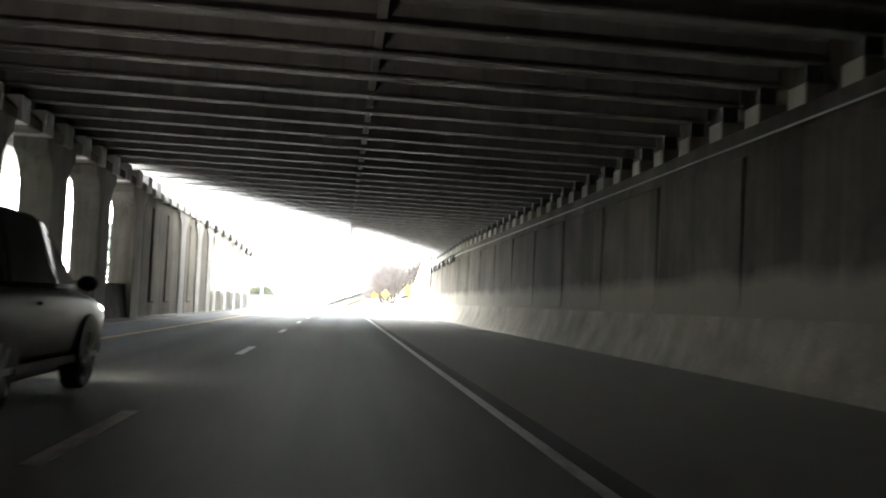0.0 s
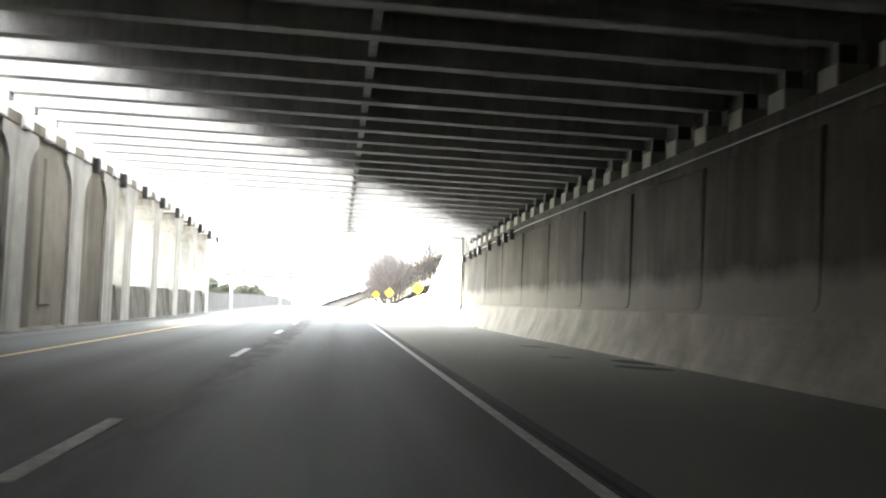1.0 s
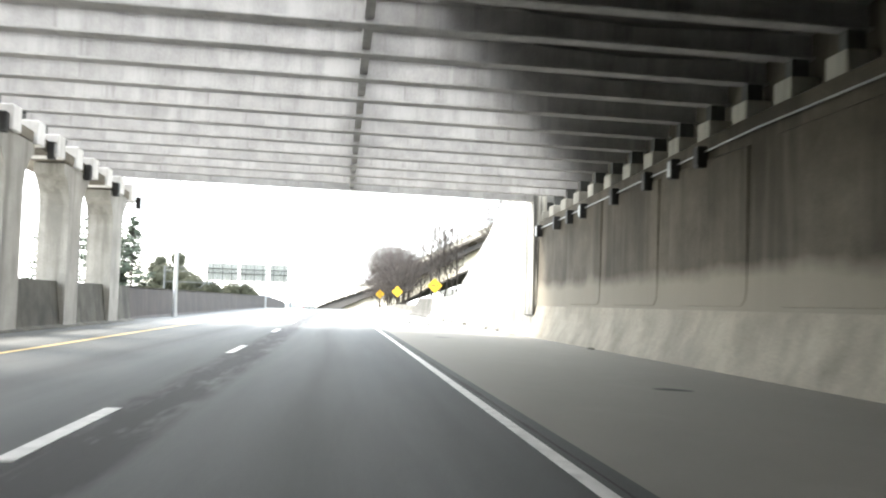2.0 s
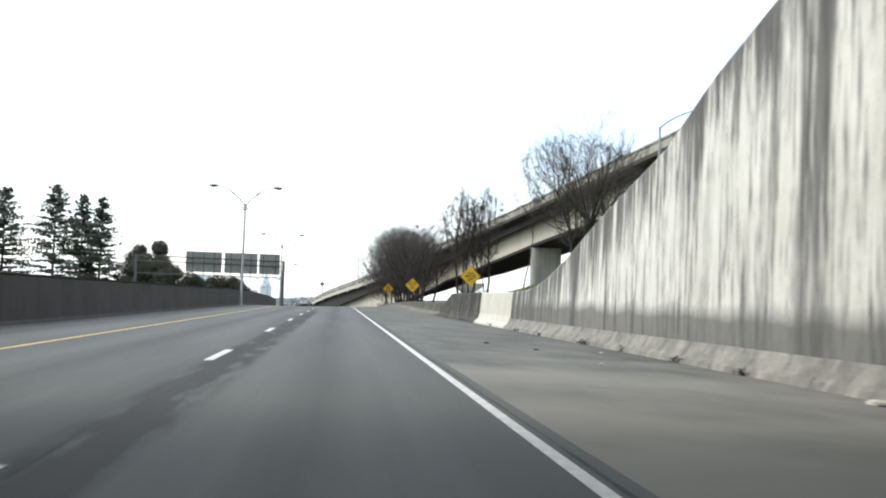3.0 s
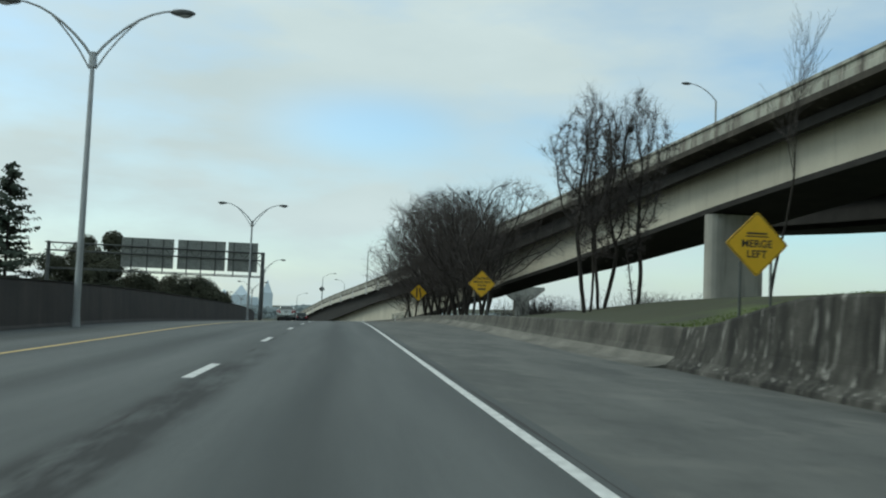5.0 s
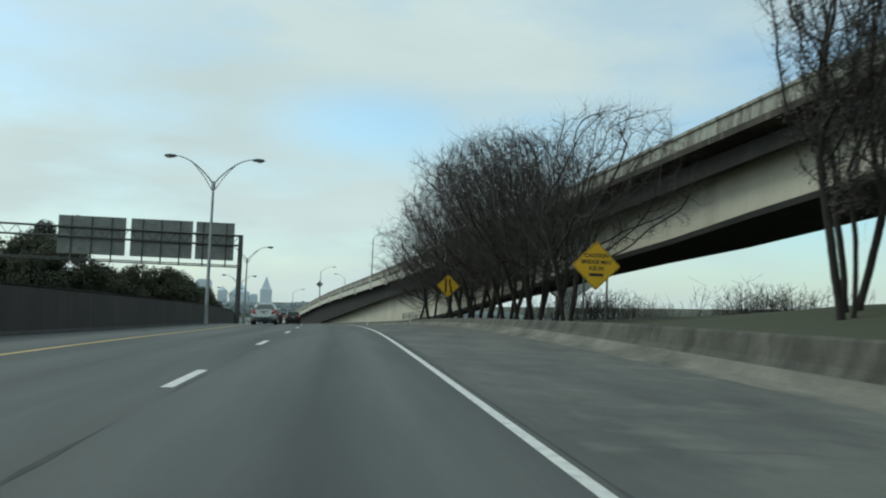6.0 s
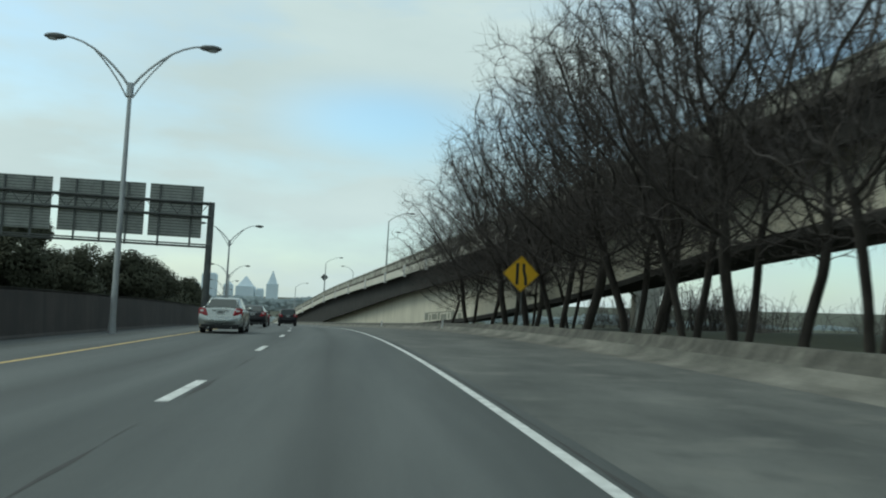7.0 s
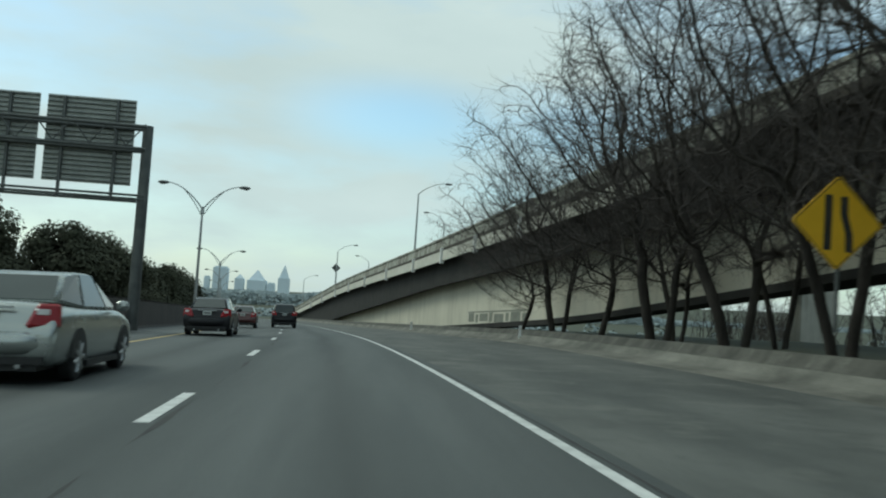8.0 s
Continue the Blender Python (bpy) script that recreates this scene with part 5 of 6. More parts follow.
# ---------- signs ----------
def diamond_sign(x, y, z_top, side, posts, label, draw, g=None):
    half = side / math.sqrt(2)
    foot = -0.4 if g is None else 0.0
    g = ground_z(x, y) if g is None else g
    t = empty("warning_sign", (x, y, g), label=label, category="sign", group="yellow warning signs")
    zc = z_top - half - g
    bm = bmesh.new()
    n = 4
    ring = []
    r = 0.07
    for k in range(4):
        c = Vector((math.cos(math.pi / 2 * k), 0, math.sin(math.pi / 2 * k))) * (half - r * math.sqrt(2))
        for j in range(n + 1):
            a = math.pi / 2 * k - math.pi / 4 + math.pi / 2 * j / n
            ring.append(c + Vector((math.cos(a), 0, math.sin(a))) * r)
    for yy, mat_y in ((-0.012, 0), (0.012, 1)):
        bm.faces.new([bm.verts.new((p.x, yy, p.z + zc)) for p in ring])
    fs = list(bm.faces)
    bmesh.ops.bridge_loops(bm, edges=list(bm.edges))
    bmesh.ops.recalc_face_normals(bm, faces=bm.faces)
    plate = part("plate", bm, SIGN_YELLOW, t)
    for px in posts:
        part("post", boxed(px - 0.028, px + 0.028, 0.016, 0.07, foot, zc + half * 0.35), DARK_STEEL, t)
    bm = bmesh.new()
    inner = [p * ((half - 0.055) / half) for p in ring]
    outer = [p * ((half - 0.03) / half) for p in ring]
    for i in range(len(ring)):
        j = (i + 1) % len(ring)
        bm.faces.new([bm.verts.new((q.x, -0.017, q.z + zc)) for q in (outer[i], outer[j], inner[j], inner[i])])
    part("border", bm, SIGN_BLACK, plate, "thin black border line")
    draw(plate, zc)
    return t


def words(parent, lines, zc, size, gap):
    for k, (text, dz) in enumerate(lines):
        cu = bpy.data.curves.new("lettering", "FONT")
        cu.body, cu.size, cu.align_x, cu.align_y, cu.extrude = text, size, "CENTER", "CENTER", 0.001
        cu.materials.append(SIGN_BLACK)
        cu.offset = 0.006
        ob = new("lettering", cu)
        ob.parent = parent
        ob.matrix_basis = pose(0, -0.0165, zc + dz, 90, 0, 0)
        tagged(ob, label="black capital lettering")


def bars(parent, rows, zc):
    for w, dz, h in rows:
        part("text_bar", boxed(-w / 2, w / 2, -0.018, -0.0135, zc + dz - h / 2, zc + dz + h / 2), SIGN_BLACK, parent)


diamond_sign(12.75, 158.0, 3.95, 1.22, (-0.42, 0.42), "yellow diamond sign on two posts telling traffic to merge",
             lambda p, zc: (words(p, [("MERGE", 0.0), ("LEFT", -0.27)], zc, 0.27, 0), bars(p, [(0.55, 0.28, 0.05), (0.62, 0.2, 0.03)], zc)))
diamond_sign(10.75, 191.9, 3.56, 1.22, (-0.41, 0.41), "yellow diamond sign on two posts warning about the bridge",
             lambda p, zc: (words(p, [("CAUTION", 0.34), ("BRIDGE MAY", 0.12), ("ICE IN", -0.10)], zc, 0.19, 0), bars(p, [(0.50, -0.32, 0.10)], zc)))


def lane_ends(p, zc):
    part("symbol", boxed(-0.25, -0.11, -0.018, -0.0135, zc - 0.50, zc + 0.50), SIGN_BLACK, p, "black straight lane line")
    v = [(0.04, 0.48), (0.18, 0.48), (0.19, 0.15), (0.29, -0.2), (0.30, -0.52), (0.16, -0.52), (0.15, -0.2), (0.05, 0.15)]
    raw("symbol", [(a, -0.018, zc + b) for a, b in v], [(0, 1, 2, 7), (7, 2, 3, 6), (6, 3, 4, 5)], SIGN_BLACK, p, "black bent lane line")


diamond_sign(9.85, 228.2, 3.42, 1.22, (0.07,), "yellow diamond sign on a post with two black lane lines", lane_ends, rz(228.2) + tilt(9.9, 228.2) + 0.84)


# ---------- overhead sign gantry ----------
def gantry():
    y = 252.0
    t = empty("sign_gantry", (-8.0, y, rz(y)), label="steel sign gantry with three sign backs over the opposite lanes", category="sign gantry")

    def put(name, bm, mat, parent=t, label=""):
        bm.transform(Matrix.Translation(-t.location))
        return part(name, bm, mat, parent, label)
    put("post", rods([(-8.0, y, rz(y) - 0.2), (-8.0, y, 7.15)], [0.26, 0.22], 12), DARK_STEEL)
    put("post", rods([(-34.0, y, rz(y) - 0.5), (-34.0, y, 7.4)], [0.26, 0.22], 12), DARK_STEEL)
    for z in (7.05, 6.1):
        for dy in (-0.45, 0.45):
            put("chord", rods([(-34.3, y + dy, z + 0.2), (-7.95, y + dy, z)], [0.075, 0.075], 8), DARK_STEEL)
    for i in range(17):
        x = -33.5 + i * 1.5
        bm = bmesh.new()
        rod(bm, (x, y - 0.45, 7.15), (x + 0.75, y - 0.45, 6.2), 0.03)
        rod(bm, (x + 0.75, y - 0.45, 6.2), (x + 1.5, y - 0.45, 7.15), 0.03)
        put("lattice", bm, DARK_STEEL)
    for z in (3.95, 4.1):
        put("walkway_rail", rods([(-34, y - 0.9, z + 0.05), (-7.7, y - 0.9, z)], [0.05, 0.05], 6), DARK_STEEL)
    put("walkway", boxed(-26.5, -8.4, y + 0.5, y + 1.2, 3.95, 4.02), DARK_STEEL)
    for x0, x1 in ((-25.45, -19.1), (-18.62, -12.74), (-12.42, -8.72)):
        p = put("sign_panel", boxed(x0, x1, y + 0.62, y + 0.66, 4.62, 8.32), SIGN_BACK, t, "dull grey sign back")
        for k in range(18):
            z = 4.72 + k * 0.206
            put("panel_rib", boxed(x0 + 0.02, x1 - 0.02, y + 0.53, y + 0.617, z - 0.018, z + 0.018), DARK_STEEL, p)
        n = 3 if x1 - x0 > 5 else 2
        for k in range(n):
            x = x0 + (x1 - x0) * (0.2 + 0.6 * k / (n - 1))
            put("bracket", boxed(x - 0.06, x + 0.06, y + 0.46, y + 0.58, 3.9, 8.25), DARK_STEEL, p)


gantry()

# ---------- vehicles ----------
RUBBER = material("tyre_rubber", (0.012, 0.012, 0.012), (0.028, 0.028, 0.028), 6.0, 0.85)
RIM = material("alloy_rim", (0.32, 0.33, 0.33), (0.45, 0.46, 0.46), 8.0, 0.35, 0.8)
GLASS = material("tinted_car_glass", (0.014, 0.022, 0.020), (0.026, 0.036, 0.033), 1.5, 0.08, 0.0, spec=0.6)
TRIM = material("black_plastic_trim", (0.012, 0.012, 0.012), (0.025, 0.025, 0.025), 6.0, 0.6)
TAIL = glow("red_tail_lens", (0.25, 0.008, 0.012), 0.02)
CLEAR = material("clear_lamp_lens", (0.55, 0.52, 0.50), (0.72, 0.70, 0.68), 6.0, 0.2)
PLATE = material("pale_number_plate", (0.42, 0.44, 0.42), (0.55, 0.57, 0.55), 6.0, 0.5)
SILVER = material("silver_car_paint", (0.36, 0.38, 0.365), (0.42, 0.44, 0.42), 0.8, 0.26, 0.75, spec=0.6)
BLACK_PAINT = material("black_car_paint", (0.008, 0.008, 0.010), (0.014, 0.014, 0.016), 0.8, 0.35, spec=0.3)
DARK_PAINT = material("dark_grey_green_car_paint", (0.005, 0.006, 0.005), (0.009, 0.011, 0.009), 0.8, 0.40, 0.0, spec=0.14)
MAROON = material("dark_red_car_paint", (0.06, 0.022, 0.020), (0.09, 0.03, 0.028), 0.8, 0.25, 0.2, spec=0.7)

SEDAN = dict(
    stations=[(-2.40, .74, .40, .62, .66), (-2.37, .84, .30, .70, .73), (-2.33, .87, .25, .74, .79), (-2.29, .875, .23, .84, .95), (-2.20, .88, .20, .90, 1.035), (-1.9, .895, .19, .93, 1.05), (-1.5, .90, .19, .94, 1.04),
              (-0.8, .905, .18, .945, .99), (0.9, .905, .18, .93, .985), (1.35, .90, .19, .90, .97), (1.85, .885, .20, .80, .875), (2.2, .85, .22, .70, .765), (2.36, .78, .28, .60, .66), (2.42, .68, .36, .52, .56)],
    cabin=dict(base=[(-1.70, .70), (-0.9, .80), (0.4, .82), (1.30, .74)], base_z=[1.04, .965, .95, .965], roof=[(-1.02, .56), (-0.55, .60), (0.20, .60), (0.52, .54)], roof_z=[1.415, 1.47, 1.475, 1.43]),
    wheels=(-1.36, 1.36, 0.32, 0.775), lamp=(0.70, 1.01, -2.30), bumper=0.66, plate_z=0.86)
WAGON = dict(
    stations=[(-2.38, .80, .45, .80, .84), (-2.34, .90, .38, .90, .98), (-2.28, .92, .34, 1.02, 1.08), (-1.6, .93, .32, 1.06, 1.10), (-0.8, .935, .32, 1.06, 1.10), (0.9, .935, .32, 1.04, 1.10), (1.25, .93, .33, 1.02, 1.10),
              (1.8, .92, .34, .96, 1.05), (2.15, .89, .36, .88, .97), (2.32, .82, .42, .78, .84), (2.38, .72, .48, .66, .70)],
    cabin=dict(base=[(-2.25, .82), (-1.0, .85), (0.3, .86), (1.20, .80)], base_z=[1.08, 1.07, 1.07, 1.08], roof=[(-2.02, .66), (-1.0, .70), (0.10, .69), (0.45, .64)], roof_z=[1.72, 1.78, 1.77, 1.72]),
    wheels=(-1.32, 1.36, 0.37, 0.80), lamp=(0.92, 1.22, -2.315), bumper=0.74, plate_z=1.0)


def vehicle(name, label, spec, paint, x, y, heading, beam=False):
    t = empty(name, label=label, category="car", group="cars on the highway")
    st = spec["stations"]
    ring = lambda w, zl, zs, zt: [(0, zl), (w * .86, zl), (w * .97, zl + .10), (w, (zl + zs) * .52), (w * .985, zs - .06), (w * .94, zs), (w * .80, zt - .02), (0, zt)]
    verts, faces = [], []
    for yy, w, zl, zs, zt in st:
        half = ring(w, zl, zs, zt)
        full = half + [(-a, b) for a, b in reversed(half[1:-1])]
        verts += [(a, yy, b) for a, b in full]
    k = 14
    for i in range(len(st) - 1):
        faces += [(i * k + j, i * k + (j + 1) % k, (i + 1) * k + (j + 1) % k, (i + 1) * k + j) for j in range(k)]
    faces += [tuple(range(k)), tuple(reversed(range((len(st) - 1) * k, len(st) * k)))]
    body = raw("body", verts, faces, paint, t, smooth=True)
    bm = bmesh.new()
    bm.from_mesh(body.data)
    bmesh.ops.recalc_face_normals(bm, faces=bm.faces)
    bm.to_mesh(body.data)
    bm.free()
    sub = body.modifiers.new("smooth", "SUBSURF")
    sub.levels = sub.render_levels = 2
    # cabin
    c = spec["cabin"]
    bq = [Vector((w, yy, z)) for (yy, w), z in zip(c["base"], c["base_z"])]
    rq = [Vector((w, yy, z)) for (yy, w), z in zip(c["roof"], c["roof_z"])]
    mir = lambda p: Vector((-p.x, p.y, p.z))
    v = bq + rq + [mir(p) for p in bq] + [mir(p) for p in rq]
    f = []
    for o in (0, 8):
        f += [(o + i, o + i + 1, o + 5 + i, o + 4 + i) for i in range(3)]
    f += [(4 + i, 5 + i, 13 + i, 12 + i) for i in range(3)] + [(0, 4, 12, 8), (3, 7, 15, 11), (0, 1, 9, 8), (1, 2, 10, 9), (2, 3, 11, 10)]
    cab = bmesh.new()
    vs = [cab.verts.new(p) for p in v]
    for q in f:
        cab.faces.new([vs[i] for i in q])
    bmesh.ops.recalc_face_normals(cab, faces=cab.faces)
    bmesh.ops.bevel(cab, geom=[e for e in cab.edges if (e.verts[0].co.z + e.verts[1].co.z) / 2 > 1.15], offset=0.07, segments=3, affect="EDGES", profile=0.5)
    roof = part("cabin", cab, paint, t)
    for p in roof.data.polygons:
        p.use_smooth = True

    def pane(n, quad, inset=0.10):
        q = [Vector(p) for p in quad]
        mid = sum(q, Vector()) / 4
        nrm = (q[1] - q[0]).cross(q[3] - q[0]).normalized()
        if nrm.dot(mid - Vector((0, 0, 0.7))) < 0:
            nrm = -nrm
        e = [p + (mid - p) * inset for p in q]
        raw(n, [p + nrm * 0.010 for p in e] + [p - nrm * 0.02 for p in e], [(0, 1, 2, 3), (0, 4, 5, 1), (1, 5, 6, 2), (2, 6, 7, 3), (3, 7, 4, 0)], GLASS, t, "dark tinted glass")
    pane("rear_window", (bq[0], rq[0], mir(rq[0]), mir(bq[0])), 0.11)
    pane("windscreen", (bq[3], rq[3], mir(rq[3]), mir(bq[3])), 0.08)
    for m in (lambda p: p, mir):
        for i in range(3):
            pane("side_window", (m(bq[i]), m(bq[i + 1]), m(rq[i + 1]), m(rq[i])), 0.12)
    # wheels
    wr, wf, rad, track = spec["wheels"]
    for yy in (wr, wf):
        for sgn in (-1, 1):
            bm = bmesh.new()
            prof = [(0.0, rad - 0.04), (0.03, rad), (0.19, rad), (0.22, rad - 0.04)]
            for a in range(24):
                for s0, r0 in prof:
                    an = 2 * math.pi * a / 24
                    bm.verts.new((sgn * (track - 0.105 + s0), yy + r0 * math.cos(an), rad + r0 * math.sin(an)))
            bm.verts.ensure_lookup_table()
            for a in range(24):
                b = (a + 1) % 24
                for j in range(3):
                    bm.faces.new([bm.verts[i] for i in (a * 4 + j, a * 4 + j + 1, b * 4 + j + 1, b * 4 + j)])
            bm.faces.new([bm.verts[a * 4] for a in range(24)])
            bm.faces.new([bm.verts[a * 4 + 3] for a in reversed(range(24))])
            bmesh.ops.recalc_face_normals(bm, faces=bm.faces)
            wh = part("wheel", bm, RUBBER, t)
            xo = sgn * (track + 0.118)
            bm = bmesh.new()
            for a in range(7):
                an = 2 * math.pi * a / 7
                rod(bm, (xo, yy, rad), (xo - sgn * 0.01, yy + rad * .66 * math.cos(an), rad + rad * .66 * math.sin(an)), 0.035, 0.045, 6)
            rod(bm, (xo - sgn * 0.025, yy, rad), (xo + sgn * 0.012, yy, rad), 0.06, 0.06, 12)
            part("rim", bm, RIM, wh, "silver alloy rim")
            bm = bmesh.new()
            an0 = [math.pi * k / 12 for k in range(13)]
            w_side = max(w for _, w, *_ in st) + 0.004
            inner = [bm.verts.new((sgn * w_side, yy + (rad + 0.065) * math.cos(a), rad + (rad + 0.065) * math.sin(a))) for a in an0]
            back = [bm.verts.new((sgn * (w_side - 0.30), yy + (rad + 0.065) * math.cos(a), rad + (rad + 0.065) * math.sin(a))) for a in an0]
            bm.faces.new(inner)
            for k2 in range(12):
                bm.faces.new((inner[k2], inner[k2 + 1], back[k2 + 1], back[k2]))
            part("wheel_arch", bm, TRIM, t, "black wheel arch")
    # lamps, bumper, plate, mirrors, trim
    z0, z1, yl = spec["lamp"]
    wmax = st[3][1]
    for sgn in (-1, 1):
        zc, hz = (z0 + z1) / 2, (z1 - z0) / 2
        bm = boxed(-0.17, 0.17, -0.10, 0.10, -hz, hz, bevel=0.035)
        for vv in bm.verts:
            if vv.co.z < 0 and vv.co.x < 0:
                vv.co.x -= 0.07
            if vv.co.z > 0 and vv.co.x < 0:
                vv.co.x += 0.05
        if sgn < 0:
            bmesh.ops.scale(bm, vec=(-1, 1, 1), verts=bm.verts)
            bmesh.ops.reverse_faces(bm, faces=bm.faces)
        bm.transform(pose(sgn * (wmax * .80), yl + 0.075, zc, -8, 0, sgn * 20))
        lampo = part("tail_light", bm, TAIL, t, "red tail light")
        bm = boxed(-0.12, 0.07, -0.112, -0.06, -0.015, hz * 0.62, bevel=0.025)
        bm.transform(pose(sgn * (wmax * .78), yl + 0.075, zc, -8, 0, sgn * 20))
        part("lens", bm, CLEAR, lampo, "clear reversing lens")
        mz = c["base_z"][2] + 0.06
        bm = bmesh.new()
        bmesh.ops.create_uvsphere(bm, u_segments=10, v_segments=6, radius=1.0, matrix=Matrix.LocRotScale((sgn * (wmax + 0.10), 0.78, mz), None, (0.11, 0.07, 0.085)))
        part("side_mirror", bm, paint, t)
        fy = st[-2][0]
        bm = bmesh.new()
        bmesh.ops.create_uvsphere(bm, u_segments=12, v_segments=8, radius=1.0, matrix=Matrix.LocRotScale((sgn * st[-2][1] * .80, fy - 0.06, st[-3][3] - 0.04), None, (0.17, 0.14, 0.09)))
        part("headlight", bm, BEAM if beam else CLEAR, t, "clear headlight")
        part("door_handle", boxed(min(sgn * (st[6][1] - .01), sgn * (st[6][1] + .025)), max(sgn * (st[6][1] - .01), sgn * (st[6][1] + .025)), -0.42, -0.20, c["base_z"][1] - 0.16, c["base_z"][1] - 0.125), paint, t)
        part("sill", boxed(min(sgn * .80, sgn * .91), max(sgn * .80, sgn * .91), wr + .42, wf - .42, st[6][2] - .02, st[6][2] + .06), TRIM, t)
    b = spec["bumper"]
    prof = [(0.10, st[1][2] + .05), (-0.03, st[1][2] + .10), (-0.085, (st[1][2] + b) / 2), (-0.075, b - .06), (-0.03, b - .012), (0.12, b)]
    bv, xs = [], [-1, -.93, -.8, -.5, 0, .5, .8, .93, 1]
    for u in xs:
        bv += [(u * wmax * .985, st[0][0] + dy + 0.42 * abs(u) ** 6, z) for dy, z in prof]
    bf = [(6 * i + j, 6 * i + j + 1, 6 * i + 7 + j, 6 * i + 6 + j) for i in range(8) for j in range(5)]
    bump = raw("rear_bumper", bv, bf, paint, t, smooth=True)
    thick = bump.modifiers.new("thickness", "SOLIDIFY")
    thick.thickness, thick.offset = 0.02, 0.0
    part("bumper_strip", boxed(-wmax * .84, wmax * .84, st[0][0] - 0.02, st[0][0] + 0.3, st[1][2] - .04, st[1][2] + .055), TRIM, t)
    pz = spec["plate_z"]
    pl = part("number_plate", boxed(-.155, .155, yl - .062, yl - .04, pz - .075, pz + .075), PLATE, t, "pale number plate")
    part("text_bar", boxed(-.11, .11, yl - .066, yl - .063, pz - .022, pz + .022), TRIM, pl)
    part("plate_trim", boxed(-.34, .34, yl - .065, yl - .02, pz + .085, pz + .115), RIM, t, "chrome trim strip")
    part("underbody", boxed(-wmax * .75, wmax * .75, st[1][0], st[-2][0], rad * .55, rad * 1.15), TRIM, t)
    for k2 in (-1, 1):
        bm = bmesh.new()
        rod(bm, (k2 * .45, st[0][0] - .02, rad * .75), (k2 * .45, st[0][0] + .3, rad * .75), .035, .035, 8)
        part("exhaust", bm, RIM, t)
    dz = (rz(y + 1.4) - rz(y - 1.4)) / 2.8
    lean = math.degrees(math.atan(cross(2.0, y) - cross(1.0, y)))
    t.matrix_basis = pose(x, y, rz(y) + cross(x - rx(y), y) + 0.006, math.degrees(math.atan(dz)), -lean, heading)
    return t


BEAM = glow("lit_headlight", (1.0, 0.95, 0.85), 3.0)
vehicle("sedan_car", "silver four-door sedan with red tail lights in the next lane", SEDAN, SILVER, -3.22, 226.6, 2.1)
vehicle("sedan_car", "black four-door sedan with red tail lights", SEDAN, BLACK_PAINT, -4.35, 250.0, 3.4)
vehicle("sedan_car", "dark red sedan far ahead in the traffic", SEDAN, MAROON, -6.3, 276.0, 5.0)
vehicle("suv_car", "black sport utility car far ahead in the traffic", WAGON, BLACK_PAINT, -4.2, 283.5, 5.5)
vehicle("suv_car", "dark green sport utility car with a lit headlight", WAGON, DARK_PAINT, -1.92, 17.3, 0.0, True).scale = (1.05, 1.05, 1.07)

# ---------- distance ----------
rng = random.Random(5)
for i, (xa, xb, ztop, crown) in enumerate([(-311, -281, 34, 0), (-265, -246, 14, 9), (-238, -199, 12, 22), (-174, -150, 20, 28), (-330, -318, 12, 0), (-196, -180, 6, 0)]):
    y, base, xm = 2200.0, -34.0, (xa + xb) / 2
    t = empty("tower_building", (xm, y, base), label="office tower in the far skyline, tinted blue-grey for haze", category="building", group="skyline towers")
    w = (xb - xa) / 2
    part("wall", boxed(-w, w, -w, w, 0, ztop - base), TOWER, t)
    if crown:
        bm = bmesh.new()
        bmesh.ops.create_cone(bm, cap_ends=True, segments=4, radius1=w * 1.2, radius2=w * 0.08, depth=crown, matrix=Matrix.Translation((0, 0, ztop - base + crown / 2)) @ Matrix.Rotation(math.pi / 4, 4, "Z"))
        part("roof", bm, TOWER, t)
    else:
        part("roof", boxed(-w * .8, w * .8, -w * .8, w * .8, ztop - base + 0.01, ztop - base + 3), TOWER, t)


def wood_belt(name, x0, x1, y, z0, h, seed):
    r = random.Random(seed)
    v, f = [], []
    x = x0
    while x < x1:
        hh, w = h * r.uniform(0.55, 1.1), r.uniform(5, 12)
        c = Vector((x, y + r.uniform(-20, 20), z0))
        for _ in range(240):
            d = Vector((r.gauss(0, 1), r.gauss(0, 1), abs(r.gauss(0, 1)))).normalized()
            facing_leaf(v, f, c + Vector((d.x * w, d.y * w, d.z * hh)), r.uniform(0.8, 1.7), d + Vector((0, 0, 0.5)), r)
        x += w * 0.8
    return tagged(raw(name, v, f, FAR_WOOD), "bare woods in the distance, tinted for haze", "woods", kind="stuff")


wood_belt("far_woods", -330, 160, 880, -22, 8, 3)
wood_belt("far_woods", 60, 460, 620, -26, 20, 4)
wood_belt("far_woods", -500, -60, 560, -11, 9, 6)


def hill_belt(x0, x1, y, z0, h, seed):
    r = random.Random(seed)
    v, f = [], []
    for k in range(int((x1 - x0) / 2.2)):
        x = x0 + 2.2 * k + r.uniform(-1, 1)
        top = h * (0.75 + 0.30 * noise.noise((x * 0.012, seed, 0)) + 0.12 * noise.noise((x * 0.06, seed, 3)))
        for _ in range(34):
            facing_leaf(v, f, Vector((x + r.gauss(0, 3), y + r.gauss(0, 12), z0 + top * (1 - 0.9 * r.random() ** 1.5))), r.uniform(1.6, 3.2), Vector((0.1, -0.9, 0.8)), r)
    tagged(raw("far_hill_woods", v, f, FAR_WOOD), "wooded rise on the horizon, tinted blue-grey for haze", "woods", kind="stuff")


hill_belt(-1100, 1300, 1450, -27, 26, 8)


# ---------- small things ----------
WHITE_WALL = material("white_paint", (0.70, 0.71, 0.70), (0.80, 0.81, 0.80), 0.3, 0.8)


